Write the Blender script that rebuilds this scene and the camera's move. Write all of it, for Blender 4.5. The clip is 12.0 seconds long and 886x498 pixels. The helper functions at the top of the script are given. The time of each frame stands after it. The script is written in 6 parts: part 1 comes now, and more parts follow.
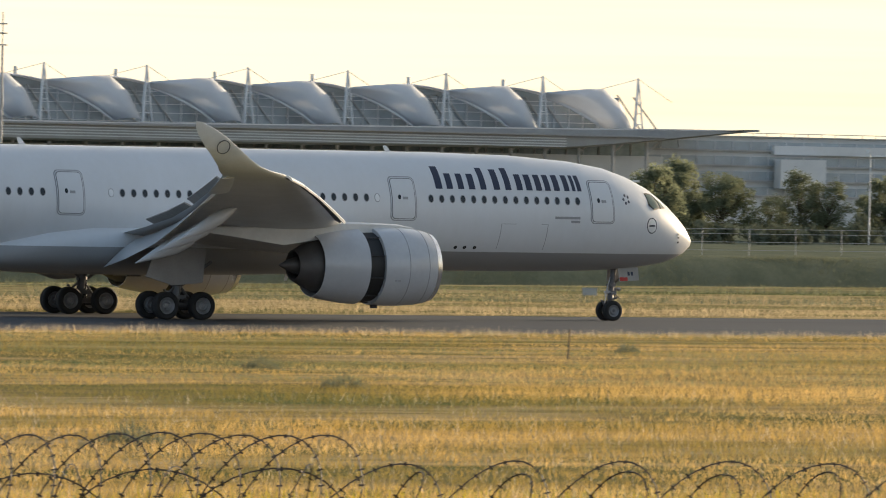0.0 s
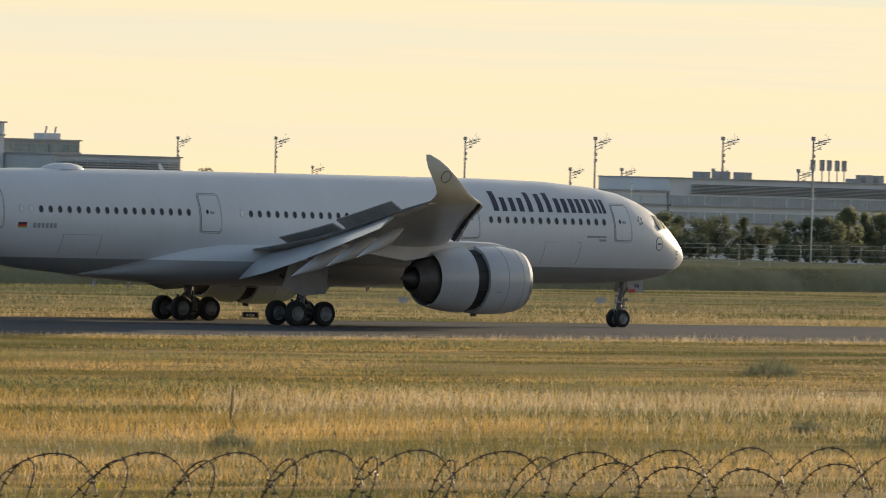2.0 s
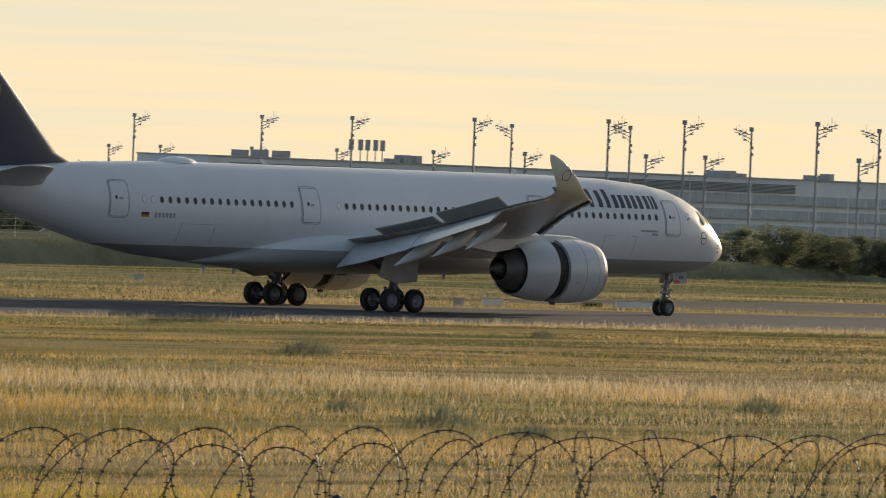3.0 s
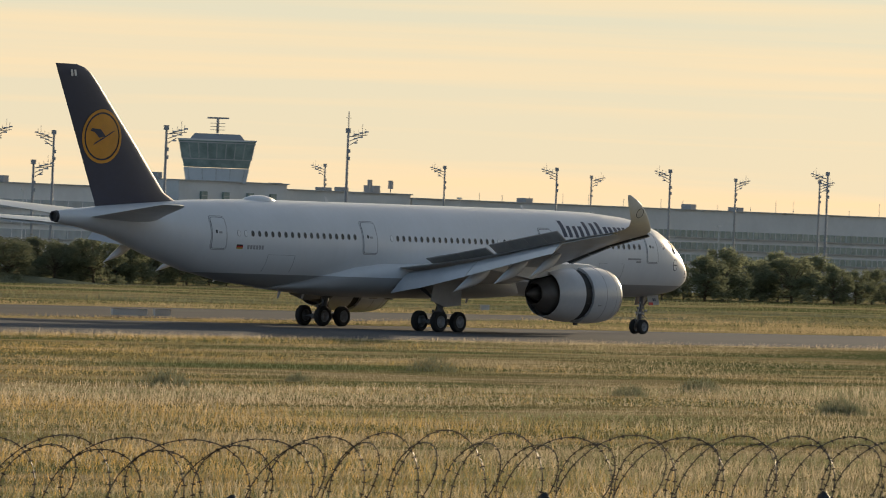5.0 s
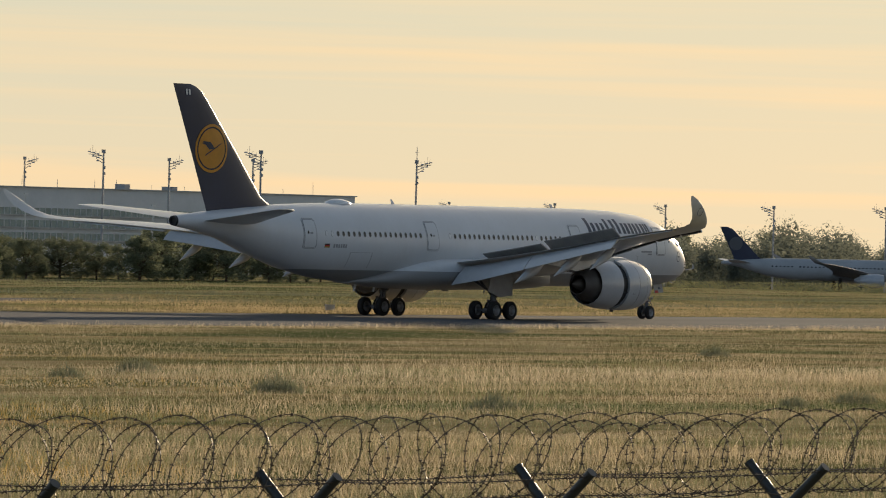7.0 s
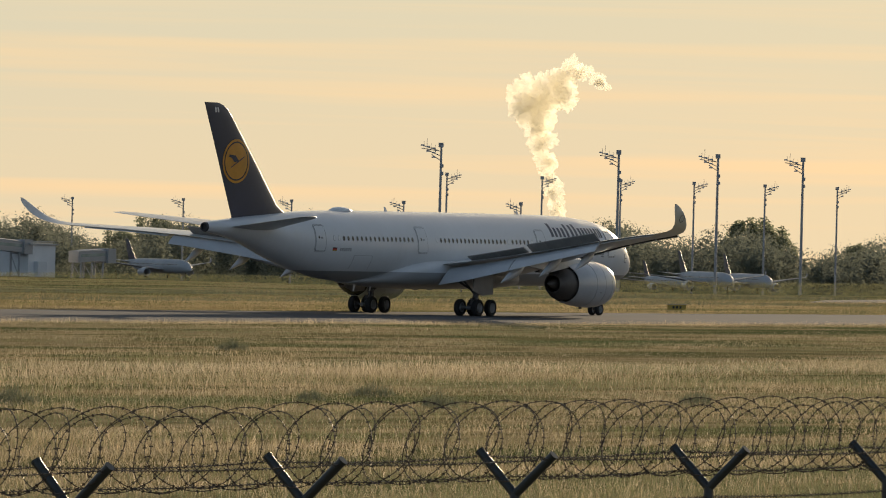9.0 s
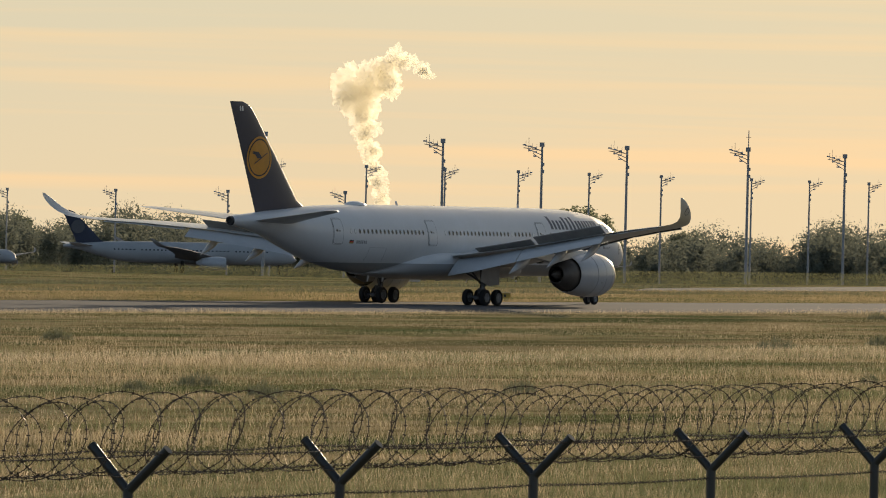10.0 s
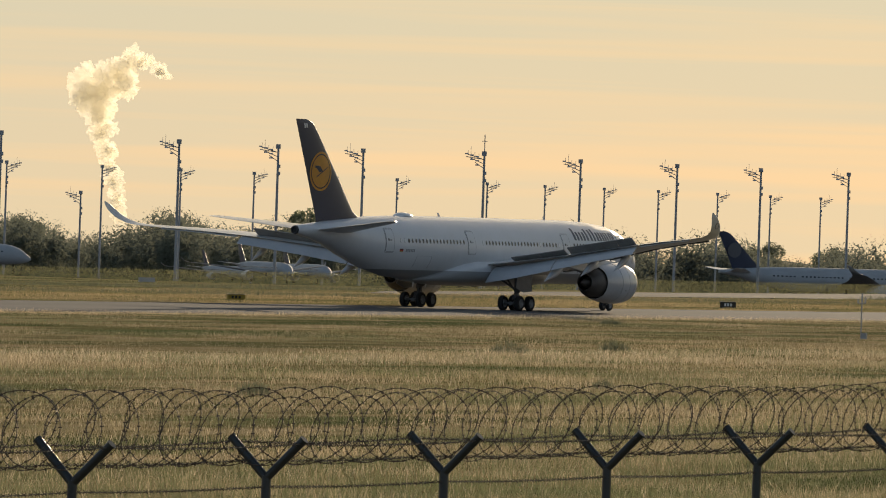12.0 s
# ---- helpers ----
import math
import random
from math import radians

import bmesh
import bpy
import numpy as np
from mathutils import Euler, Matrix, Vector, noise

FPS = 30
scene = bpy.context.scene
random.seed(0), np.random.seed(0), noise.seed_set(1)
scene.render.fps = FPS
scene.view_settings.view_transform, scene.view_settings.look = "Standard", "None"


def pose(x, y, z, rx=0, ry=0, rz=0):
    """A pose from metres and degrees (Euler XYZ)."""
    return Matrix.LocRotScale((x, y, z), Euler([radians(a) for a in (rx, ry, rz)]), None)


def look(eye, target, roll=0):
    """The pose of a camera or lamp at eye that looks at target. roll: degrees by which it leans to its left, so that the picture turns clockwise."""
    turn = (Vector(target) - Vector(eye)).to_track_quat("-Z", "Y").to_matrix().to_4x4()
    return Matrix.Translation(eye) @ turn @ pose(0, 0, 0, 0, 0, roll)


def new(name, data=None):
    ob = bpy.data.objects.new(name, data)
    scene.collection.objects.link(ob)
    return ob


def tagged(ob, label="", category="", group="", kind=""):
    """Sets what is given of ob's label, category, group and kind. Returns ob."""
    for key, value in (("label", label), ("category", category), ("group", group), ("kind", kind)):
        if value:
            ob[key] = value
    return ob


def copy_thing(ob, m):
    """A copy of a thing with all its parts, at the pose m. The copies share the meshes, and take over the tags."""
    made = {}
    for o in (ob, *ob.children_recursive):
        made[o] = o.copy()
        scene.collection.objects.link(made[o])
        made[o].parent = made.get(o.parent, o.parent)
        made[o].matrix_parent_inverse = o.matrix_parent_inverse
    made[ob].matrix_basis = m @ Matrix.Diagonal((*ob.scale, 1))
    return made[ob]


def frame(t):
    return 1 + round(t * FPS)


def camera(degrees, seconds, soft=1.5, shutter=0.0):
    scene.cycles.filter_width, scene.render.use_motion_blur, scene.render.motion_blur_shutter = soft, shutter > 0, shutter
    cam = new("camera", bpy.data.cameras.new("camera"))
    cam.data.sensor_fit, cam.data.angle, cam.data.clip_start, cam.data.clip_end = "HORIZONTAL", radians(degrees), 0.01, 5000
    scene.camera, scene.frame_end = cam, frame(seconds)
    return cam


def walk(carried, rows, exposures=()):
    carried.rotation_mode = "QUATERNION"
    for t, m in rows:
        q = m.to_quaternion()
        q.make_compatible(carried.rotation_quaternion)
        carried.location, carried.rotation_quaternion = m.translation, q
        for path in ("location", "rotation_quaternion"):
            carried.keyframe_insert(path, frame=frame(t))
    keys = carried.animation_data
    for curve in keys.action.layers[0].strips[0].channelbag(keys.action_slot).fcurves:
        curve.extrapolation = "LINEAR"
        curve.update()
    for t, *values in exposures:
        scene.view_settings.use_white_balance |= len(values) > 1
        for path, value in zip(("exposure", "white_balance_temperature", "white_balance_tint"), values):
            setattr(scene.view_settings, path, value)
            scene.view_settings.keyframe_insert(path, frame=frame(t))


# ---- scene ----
cam = camera(6.8715, 12.0, soft=1.0, shutter=0.10)
EYE = (0.0, 0.0, 7.62)      # on the visitors' mound, metres over the runway
TRACK = 333.0               # the runway's landing line, metres ahead of the eye

# seconds, yaw to the right, pitch, lean, place of the airliner's nose along the runway
SHOT = [
    (0, 29.934, -0.591, 1.16, 206.93),
    (0.5, 32.693, -0.543, 1.25, 228.82),
    (1, 35.341, -0.497, 1.19, 251.97),
    (1.5, 37.575, -0.394, 1.41, 273.71),
    (2, 39.817, -0.416, 1.52, 296.44),
    (2.5, 41.613, -0.492, 1.98, 317.47),
    (3, 43.403, -0.473, 2.23, 339.64),
    (3.5, 45.131, -0.422, 2.34, 361.12),
    (4, 46.806, -0.344, 2.32, 381.91),
    (4.5, 48.382, -0.267, 2.24, 402.02),
    (5, 49.810, -0.218, 2.18, 421.46),
    (5.5, 51.093, -0.201, 2.14, 440.23),
    (6, 52.335, -0.214, 1.83, 459.46),
    (6.5, 53.256, -0.238, 1.63, 477.27),
    (7, 54.204, -0.236, 1.50, 494.86),
    (7.5, 55.175, -0.214, 1.41, 512.22),
    (8, 56.139, -0.188, 1.39, 529.30),
    (8.5, 57.064, -0.179, 1.40, 546.03),
    (9, 57.948, -0.189, 1.46, 562.41),
    (9.5, 58.685, -0.222, 1.36, 577.67),
    (10, 59.312, -0.243, 1.33, 592.84),
    (10.5, 59.829, -0.207, 1.39, 607.25),
    (11, 60.437, -0.161, 1.62, 621.55),
    (11.5, 60.909, -0.156, 1.67, 635.12),
    (12, 61.367, -0.168, 1.93, 648.74),
]
walk(cam, [(t, pose(*EYE, 90 + pitch, -lean, -yaw)) for t, yaw, pitch, lean, nose in SHOT],
     exposures=[(0.0, 0.68), (1.0, 0.46), (2.0, 0.22), (3.0, 0.12), (5.0, 0.02), (6.5, -0.06), (9.5, -0.20), (12.0, -0.26)])

# ---- daylight ----
SUN_AZ, SUN_EL = 73.0, 9.5  # clockwise from the way across the runway; degrees up
world = bpy.data.worlds.new("evening_sky")
scene.world = world
world.use_nodes = True
wn, wl = world.node_tree.nodes, world.node_tree.links
wn.clear()
sky = wn.new("ShaderNodeTexSky")
sky.sky_type = "NISHITA"
sky.sun_disc = False
sky.sun_elevation = radians(SUN_EL)
sky.sun_rotation = radians(SUN_AZ)
sky.air_density, sky.dust_density, sky.ozone_density = 1.0, 1.5, 1.0
tc = wn.new("ShaderNodeTexCoord")
sep = wn.new("ShaderNodeSeparateXYZ")
wl.new(tc.outputs["Generated"], sep.inputs[0])
# evening haze: pale cream low in the sky, warmer towards the sun, blue-grey away from it
toward = wn.new("ShaderNodeVectorMath")
toward.operation = "DOT_PRODUCT"
toward.inputs[1].default_value = (math.sin(radians(SUN_AZ)), math.cos(radians(SUN_AZ)), 0)
wl.new(tc.outputs["Generated"], toward.inputs[0])
glow = wn.new("ShaderNodeMapRange")
glow.inputs["From Min"].default_value, glow.inputs["From Max"].default_value = -1, 1
wl.new(toward.outputs["Value"], glow.inputs["Value"])
haze = wn.new("ShaderNodeValToRGB")
stops = ((0.0, (0.42, 0.52, 0.68)), (0.5, (0.55, 0.62, 0.72)), (0.80, (0.965, 0.81, 0.61)), (0.90, (0.805, 0.752, 0.57)), (0.965, (0.84, 0.775, 0.575)), (1.0, (1.0, 0.84, 0.56)))
ramp = haze.color_ramp
for k, (place, colour) in enumerate(stops):
    e = ramp.elements[k] if k < 2 else ramp.elements.new(place)
    e.position, e.color = place, (*colour, 1)
for e, (place, colour) in zip(ramp.elements, stops):
    e.position, e.color = place, (*colour, 1)
wl.new(glow.outputs["Result"], haze.inputs["Fac"])
mp = wn.new("ShaderNodeMapping")
mp.inputs["Scale"].default_value = (12, 12, 560)
wl.new(tc.outputs["Generated"], mp.inputs["Vector"])
cl = wn.new("ShaderNodeTexNoise")
cl.inputs["Scale"].default_value, cl.inputs["Detail"].default_value, cl.inputs["Roughness"].default_value = 0.5, 4, 0.5
cl.inputs["Distortion"].default_value = 0.3
wl.new(mp.outputs["Vector"], cl.inputs["Vector"])
cr = wn.new("ShaderNodeMapRange")
cr.inputs["From Min"].default_value, cr.inputs["From Max"].default_value = 0.45, 0.68
wl.new(cl.outputs["Fac"], cr.inputs["Value"])
streak = wn.new("ShaderNodeMix")
streak.data_type, streak.blend_type = "RGBA", "MULTIPLY"
streak.inputs["B"].default_value = (1.16, 1.03, 0.91, 1)
wl.new(cr.outputs["Result"], streak.inputs["Factor"])
height = wn.new("ShaderNodeMapRange")
height.inputs["From Min"].default_value, height.inputs["From Max"].default_value = 0.004, 0.036
wl.new(sep.outputs["Z"], height.inputs["Value"])
rosy = wn.new("ShaderNodeMix")
rosy.data_type = "RGBA"
rosy.inputs["A"].default_value, rosy.inputs["B"].default_value = (1.07, 0.965, 0.865, 1), (0.925, 0.95, 0.96, 1)
wl.new(height.outputs["Result"], rosy.inputs["Factor"])
toned = wn.new("ShaderNodeMix")
toned.data_type, toned.blend_type = "RGBA", "MULTIPLY"
toned.inputs["Factor"].default_value = 1.0
wl.new(haze.outputs["Color"], toned.inputs["A"])
wl.new(rosy.outputs["Result"], toned.inputs["B"])
wl.new(toned.outputs["Result"], streak.inputs["A"])
bg = wn.new("ShaderNodeBackground")
bg.inputs["Strength"].default_value = 0.145
wl.new(sky.outputs["Color"], bg.inputs["Color"])
bg_haze = wn.new("ShaderNodeBackground")
bg_haze.inputs["Strength"].default_value = 1.0
wl.new(streak.outputs["Result"], bg_haze.inputs["Color"])
lift = wn.new("ShaderNodeMapRange")
lift.inputs["From Min"].default_value, lift.inputs["From Max"].default_value = 0.05, 0.4
lift.inputs["To Min"].default_value, lift.inputs["To Max"].default_value = 1.0, 0.05
wl.new(sep.outputs["Z"], lift.inputs["Value"])
both = wn.new("ShaderNodeMixShader")
wl.new(lift.outputs["Result"], both.inputs["Fac"])
wl.new(bg.outputs["Background"], both.inputs[1])
wl.new(bg_haze.outputs["Background"], both.inputs[2])
wo = wn.new("ShaderNodeOutputWorld")
wl.new(both.outputs["Shader"], wo.inputs["Surface"])

sun_data = bpy.data.lights.new("sun", "SUN")
sun_data.energy, sun_data.angle, sun_data.color = 4.3, radians(0.6), (1.0, 0.79, 0.54)
sun = new("sun", sun_data)
az, el = radians(SUN_AZ), radians(SUN_EL)
sun.matrix_world = look((1000 * math.sin(az) * math.cos(el), 1000 * math.cos(az) * math.cos(el), 1000 * math.sin(el)), (0, 0, 0))


# ---- materials ----
def material(name, colour, rough=0.6, metal=0.0, second=None, scale=3.0, amount=0.5, bump=0.0, bump_scale=40.0,
             stretch=(1, 1, 1), translucent=0.0, coat=0.0, random_tint=0.0, island=False, gloss=0.5):
    """A principled surface whose colour wanders between two shades at two scales."""
    m = bpy.data.materials.new(name)
    m.use_nodes = True
    n, l = m.node_tree.nodes, m.node_tree.links
    n.clear()
    out, p = n.new("ShaderNodeOutputMaterial"), n.new("ShaderNodeBsdfPrincipled")
    p.inputs["Roughness"].default_value, p.inputs["Metallic"].default_value = rough, metal
    p.inputs["Specular IOR Level"].default_value = gloss
    p.inputs["Coat Weight"].default_value, p.inputs["Coat Roughness"].default_value = coat, 0.08
    tex, mapping = n.new("ShaderNodeTexCoord"), n.new("ShaderNodeMapping")
    mapping.inputs["Scale"].default_value = stretch
    l.new(tex.outputs["Object"], mapping.inputs["Vector"])
    big, fine = n.new("ShaderNodeTexNoise"), n.new("ShaderNodeTexNoise")
    big.inputs["Scale"].default_value, big.inputs["Detail"].default_value = scale, 4
    fine.inputs["Scale"].default_value, fine.inputs["Detail"].default_value = scale * 9, 3
    add = n.new("ShaderNodeMath")
    add.operation = "MULTIPLY_ADD"
    add.inputs[1].default_value = 0.4
    for node in (big, fine):
        l.new(mapping.outputs["Vector"], node.inputs["Vector"])
    l.new(fine.outputs["Fac"], add.inputs[0])
    l.new(big.outputs["Fac"], add.inputs[2])
    ramp = n.new("ShaderNodeValToRGB")
    second = second or tuple(c * 0.8 for c in colour)
    ramp.color_ramp.elements[0].position, ramp.color_ramp.elements[1].position = 0.7 - amount * 0.4, 0.7 + amount * 0.4
    ramp.color_ramp.elements[0].color, ramp.color_ramp.elements[1].color = (*second, 1), (*colour, 1)
    l.new(add.outputs[0], ramp.inputs["Fac"])
    colour_out = ramp.outputs["Color"]
    if random_tint:
        info = n.new("ShaderNodeNewGeometry") if island else n.new("ShaderNodeObjectInfo")
        value = n.new("ShaderNodeMapRange")
        value.inputs["To Min"].default_value, value.inputs["To Max"].default_value = 1 - random_tint, 1 + random_tint
        l.new(info.outputs["Random Per Island"] if island else info.outputs["Random"], value.inputs["Value"])
        hsv = n.new("ShaderNodeHueSaturation")
        l.new(value.outputs["Result"], hsv.inputs["Value"])
        l.new(colour_out, hsv.inputs["Color"])
        colour_out = hsv.outputs["Color"]
    l.new(colour_out, p.inputs["Base Color"])
    if bump:
        grain, b = n.new("ShaderNodeTexNoise"), n.new("ShaderNodeBump")
        grain.inputs["Scale"].default_value, grain.inputs["Detail"].default_value = bump_scale, 4
        b.inputs["Strength"].default_value, b.inputs["Distance"].default_value = bump, 0.02
        l.new(mapping.outputs["Vector"], grain.inputs["Vector"])
        l.new(grain.outputs["Fac"], b.inputs["Height"])
        l.new(b.outputs["Normal"], p.inputs["Normal"])
    surface = p.outputs["BSDF"]
    if translucent:
        tr, mix = n.new("ShaderNodeBsdfTranslucent"), n.new("ShaderNodeMixShader")
        l.new(colour_out, tr.inputs["Color"])
        mix.inputs["Fac"].default_value = translucent
        l.new(surface, mix.inputs[1])
        l.new(tr.outputs["BSDF"], mix.inputs[2])
        surface = mix.outputs["Shader"]
    l.new(surface, out.inputs["Surface"])
    return m


def livery_paint():
    """White gloss paint, grey below the belly line, with faint grime streaks."""
    m = material("livery_paint", (0.68, 0.69, 0.71), 0.34, second=(0.61, 0.615, 0.62), scale=0.35, amount=0.9, coat=0.1, gloss=0.3, stretch=(1, 1, 0.4))
    n, l = m.node_tree.nodes, m.node_tree.links
    p = next(x for x in n if x.type == "BSDF_PRINCIPLED")
    src = p.inputs["Base Color"].links[0].from_socket
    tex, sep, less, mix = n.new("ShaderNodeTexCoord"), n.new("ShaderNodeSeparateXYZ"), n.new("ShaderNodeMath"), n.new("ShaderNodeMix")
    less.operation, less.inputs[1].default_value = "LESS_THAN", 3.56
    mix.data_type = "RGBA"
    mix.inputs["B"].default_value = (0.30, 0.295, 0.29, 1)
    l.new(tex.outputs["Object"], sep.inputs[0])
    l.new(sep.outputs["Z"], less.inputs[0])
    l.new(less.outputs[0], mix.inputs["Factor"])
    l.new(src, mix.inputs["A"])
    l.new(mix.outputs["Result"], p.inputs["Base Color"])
    return m


PAINT = livery_paint()
WHITE = material("white_paint", (0.78, 0.78, 0.78), 0.35, scale=0.6, second=(0.68, 0.68, 0.68), coat=0.3)
WING = material("wing_grey_paint", (0.66, 0.66, 0.65), 0.38, scale=0.5, second=(0.56, 0.56, 0.55), coat=0.2)
COWL = material("cowl_grey_paint", (0.52, 0.53, 0.55), 0.3, scale=0.5, second=(0.45, 0.46, 0.48), coat=0.4)
NAVY = material("navy_paint", (0.02, 0.028, 0.06), 0.45, scale=0.3, second=(0.015, 0.021, 0.047))
# grey darkened: shade on spoiler undersides and gear doors is put into the colour
PANEL_GREY = material("shade_grey_panel", (0.34, 0.32, 0.30), 0.6, scale=1.0)
ORANGE = material("orange_paint", (0.60, 0.26, 0.018), 0.4, scale=1.0)
RED = material("red_paint", (0.55, 0.03, 0.02), 0.5)
GOLD = material("yellow_paint", (0.42, 0.30, 0.05), 0.5)
DARK = material("dark_metal", (0.05, 0.05, 0.055), 0.5, metal=0.6)
BLACK = material("black_paint", (0.015, 0.015, 0.015), 0.6)
STEEL = material("steel", (0.45, 0.45, 0.46), 0.4, metal=0.9)
LIP = material("polished_lip", (0.7, 0.7, 0.72), 0.25, metal=0.9)
RUBBER = material("tyre_rubber", (0.018, 0.018, 0.018), 0.8, bump=0.2)
RIM = material("wheel_rim", (0.27, 0.27, 0.275), 0.5, metal=0.3)
PANE = material("cabin_pane", (0.02, 0.022, 0.028), 0.12)
SEAM = material("panel_seam", (0.33, 0.33, 0.34), 0.6)
DOORLINE = material("door_gap", (0.16, 0.16, 0.17), 0.7)
GEAR = material("gear_grey", (0.15, 0.15, 0.155), 0.5, metal=0.2)
NOZZLE = material("hot_nozzle_metal", (0.13, 0.12, 0.112), 0.55, metal=0.5, scale=2.0, second=(0.11, 0.10, 0.095))
ASPHALT = material("runway_asphalt", (0.115, 0.117, 0.122), 0.9, second=(0.085, 0.087, 0.092), scale=0.02, amount=0.8, stretch=(0.3, 3, 1), bump=0.3, bump_scale=8, gloss=0.05)
CONCRETE = material("taxiway_concrete", (0.085, 0.084, 0.083), 0.85, second=(0.065, 0.064, 0.063), scale=0.05, stretch=(0.4, 1, 1), bump=0.2, bump_scale=8, gloss=0.05)
FENCE = material("fence_post_paint", (0.03, 0.034, 0.032), 0.35, scale=4, bump=0.1)
WIRE = material("barbed_wire", (0.10, 0.085, 0.07), 0.55, metal=0.7, scale=6, second=(0.06, 0.045, 0.035))
LEAF = material("leaves", (0.23, 0.25, 0.16), 0.7, second=(0.18, 0.20, 0.125), scale=0.6, translucent=0.65, random_tint=0.25, island=True, gloss=0.1)
WOODLEAF = material("woodland_leaves", (0.20, 0.215, 0.17), 0.7, second=(0.16, 0.175, 0.14), scale=0.05, translucent=0.58, random_tint=0.06, island=True, gloss=0.0)
BARK = material("bark", (0.10, 0.075, 0.05), 0.9, scale=3, bump=0.5)
CLAD = material("white_cladding", (0.76, 0.76, 0.75), 0.6, scale=0.1, second=(0.68, 0.68, 0.67))
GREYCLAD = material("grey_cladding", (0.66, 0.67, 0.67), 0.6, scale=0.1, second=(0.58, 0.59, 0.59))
SLAB = material("concrete_slab", (0.50, 0.49, 0.47), 0.8, scale=0.2)
GLASS = material("facade_glass", (0.43, 0.48, 0.50), 0.2, scale=0.3, second=(0.33, 0.37, 0.39))
GREENGLASS = material("green_facade_glass", (0.32, 0.39, 0.36), 0.2, scale=0.3, second=(0.18, 0.24, 0.22))
CANOPY = material("canopy_metal", (0.36, 0.365, 0.36), 0.6, scale=0.2, second=(0.30, 0.30, 0.30))
MEMBRANE = material("roof_membrane", (0.82, 0.83, 0.85), 0.6, scale=0.1, second=(0.76, 0.77, 0.79), translucent=0.35)
MAST = material("mast_steel", (0.4, 0.4, 0.4), 0.6, metal=0.3)
# white steam tinted cream: the yellowish haze before it is put into the colour
STEAM = material("steam", (0.98, 0.95, 0.84), 1.0, second=(0.95, 0.91, 0.80), translucent=0.97, gloss=0.0)

def thin_out(m, share):
    """Lets a share of the light pass straight through, as steam does."""
    n, l = m.node_tree.nodes, m.node_tree.links
    out = next(x for x in n if x.type == "OUTPUT_MATERIAL")
    src = out.inputs["Surface"].links[0].from_socket
    clear, mix = n.new("ShaderNodeBsdfTransparent"), n.new("ShaderNodeMixShader")
    mix.inputs["Fac"].default_value = share
    l.new(src, mix.inputs[1])
    l.new(clear.outputs["BSDF"], mix.inputs[2])
    l.new(mix.outputs["Shader"], out.inputs["Surface"])


thin_out(STEAM, 0.5)


def meadow_colours(m, stops):
    """Long drifts of dry and green growth that run along the runway."""
    n, l = m.node_tree.nodes, m.node_tree.links
    ramp = next(x for x in n if x.type == "VALTORGB")
    next(x for x in n if x.type == "MATH").inputs[1].default_value = 0.12
    ramp.color_ramp.elements[0].position, ramp.color_ramp.elements[1].position = 0.0, 1.0
    for place, colour in stops:
        e = ramp.color_ramp.elements.new(0.56 + (place - 0.69) * 0.68)
        e.color = (*colour, 1)
    ramp.color_ramp.elements.remove(ramp.color_ramp.elements[0])
    ramp.color_ramp.elements.remove(ramp.color_ramp.elements[-1])
    return m


DRIFTS = ((0.50, (0.15, 0.175, 0.09)), (0.61, (0.25, 0.235, 0.125)), (0.67, (0.38, 0.31, 0.185)), (0.74, (0.54, 0.445, 0.295)), (0.80, (0.34, 0.28, 0.165)), (0.90, (0.18, 0.20, 0.10)))


MEADOW = meadow_colours(material("meadow_ground", (0.3, 0.2, 0.1), 0.95, scale=0.055, stretch=(0.35, 1.2, 1), bump=0.2, bump_scale=6, gloss=0.0), [(p, tuple(c * q for c, q in zip(k, (0.80, 0.76, 0.62)))) for p, k in DRIFTS])
BANK = material("bank_grass", (0.20, 0.205, 0.14), 0.95, second=(0.14, 0.15, 0.10), scale=0.4, bump=0.5, bump_scale=2, gloss=0.0)


# ---- building helpers ----
def finish(bm, smooth=True, angle=40):
    bmesh.ops.recalc_face_normals(bm, faces=bm.faces)
    if smooth:
        for f in bm.faces:
            f.smooth = True
        for e in bm.edges:
            if len(e.link_faces) == 2 and e.calc_face_angle(0) > radians(angle):
                e.smooth = False


def mesh_from(name, bm, mat, smooth=True):
    finish(bm, smooth)
    me = bpy.data.meshes.new(name)
    bm.to_mesh(me)
    bm.free()
    me.materials.append(mat)
    return me


def part(name, bm, mat, parent, label="", smooth=True, at=None):
    """One bmesh (or mesh) as one object under a thing or a part."""
    me = bm if isinstance(bm, bpy.types.Mesh) else mesh_from(name, bm, mat, smooth)
    ob = new(name, me)
    ob.parent = parent
    if at is not None:
        ob.matrix_basis = at
    return tagged(ob, label)


def thing(name, label, category, at=None, group="", kind=""):
    ob = new(name)
    if at is not None:
        ob.matrix_basis = at
    return tagged(ob, label, category, group, kind)


def solid(name, bm, mat, label, category="", group="", kind="", smooth=True, at=None):
    ob = new(name, mesh_from(name, bm, mat, smooth))
    if at is not None:
        ob.matrix_basis = at
    return tagged(ob, label, category, group, kind)


def loft(rings, cap=True, close=True, bm=None):
    bm = bm or bmesh.new()
    rows = [[bm.verts.new(v) for v in r] for r in rings]
    n = len(rows[0])
    for a, b in zip(rows, rows[1:]):
        for i in range(n if close else n - 1):
            j = (i + 1) % n
            bm.faces.new((a[i], a[j], b[j], b[i]))
    if cap and close:
        bm.faces.new(rows[0][::-1])
        bm.faces.new(rows[-1])
    return bm


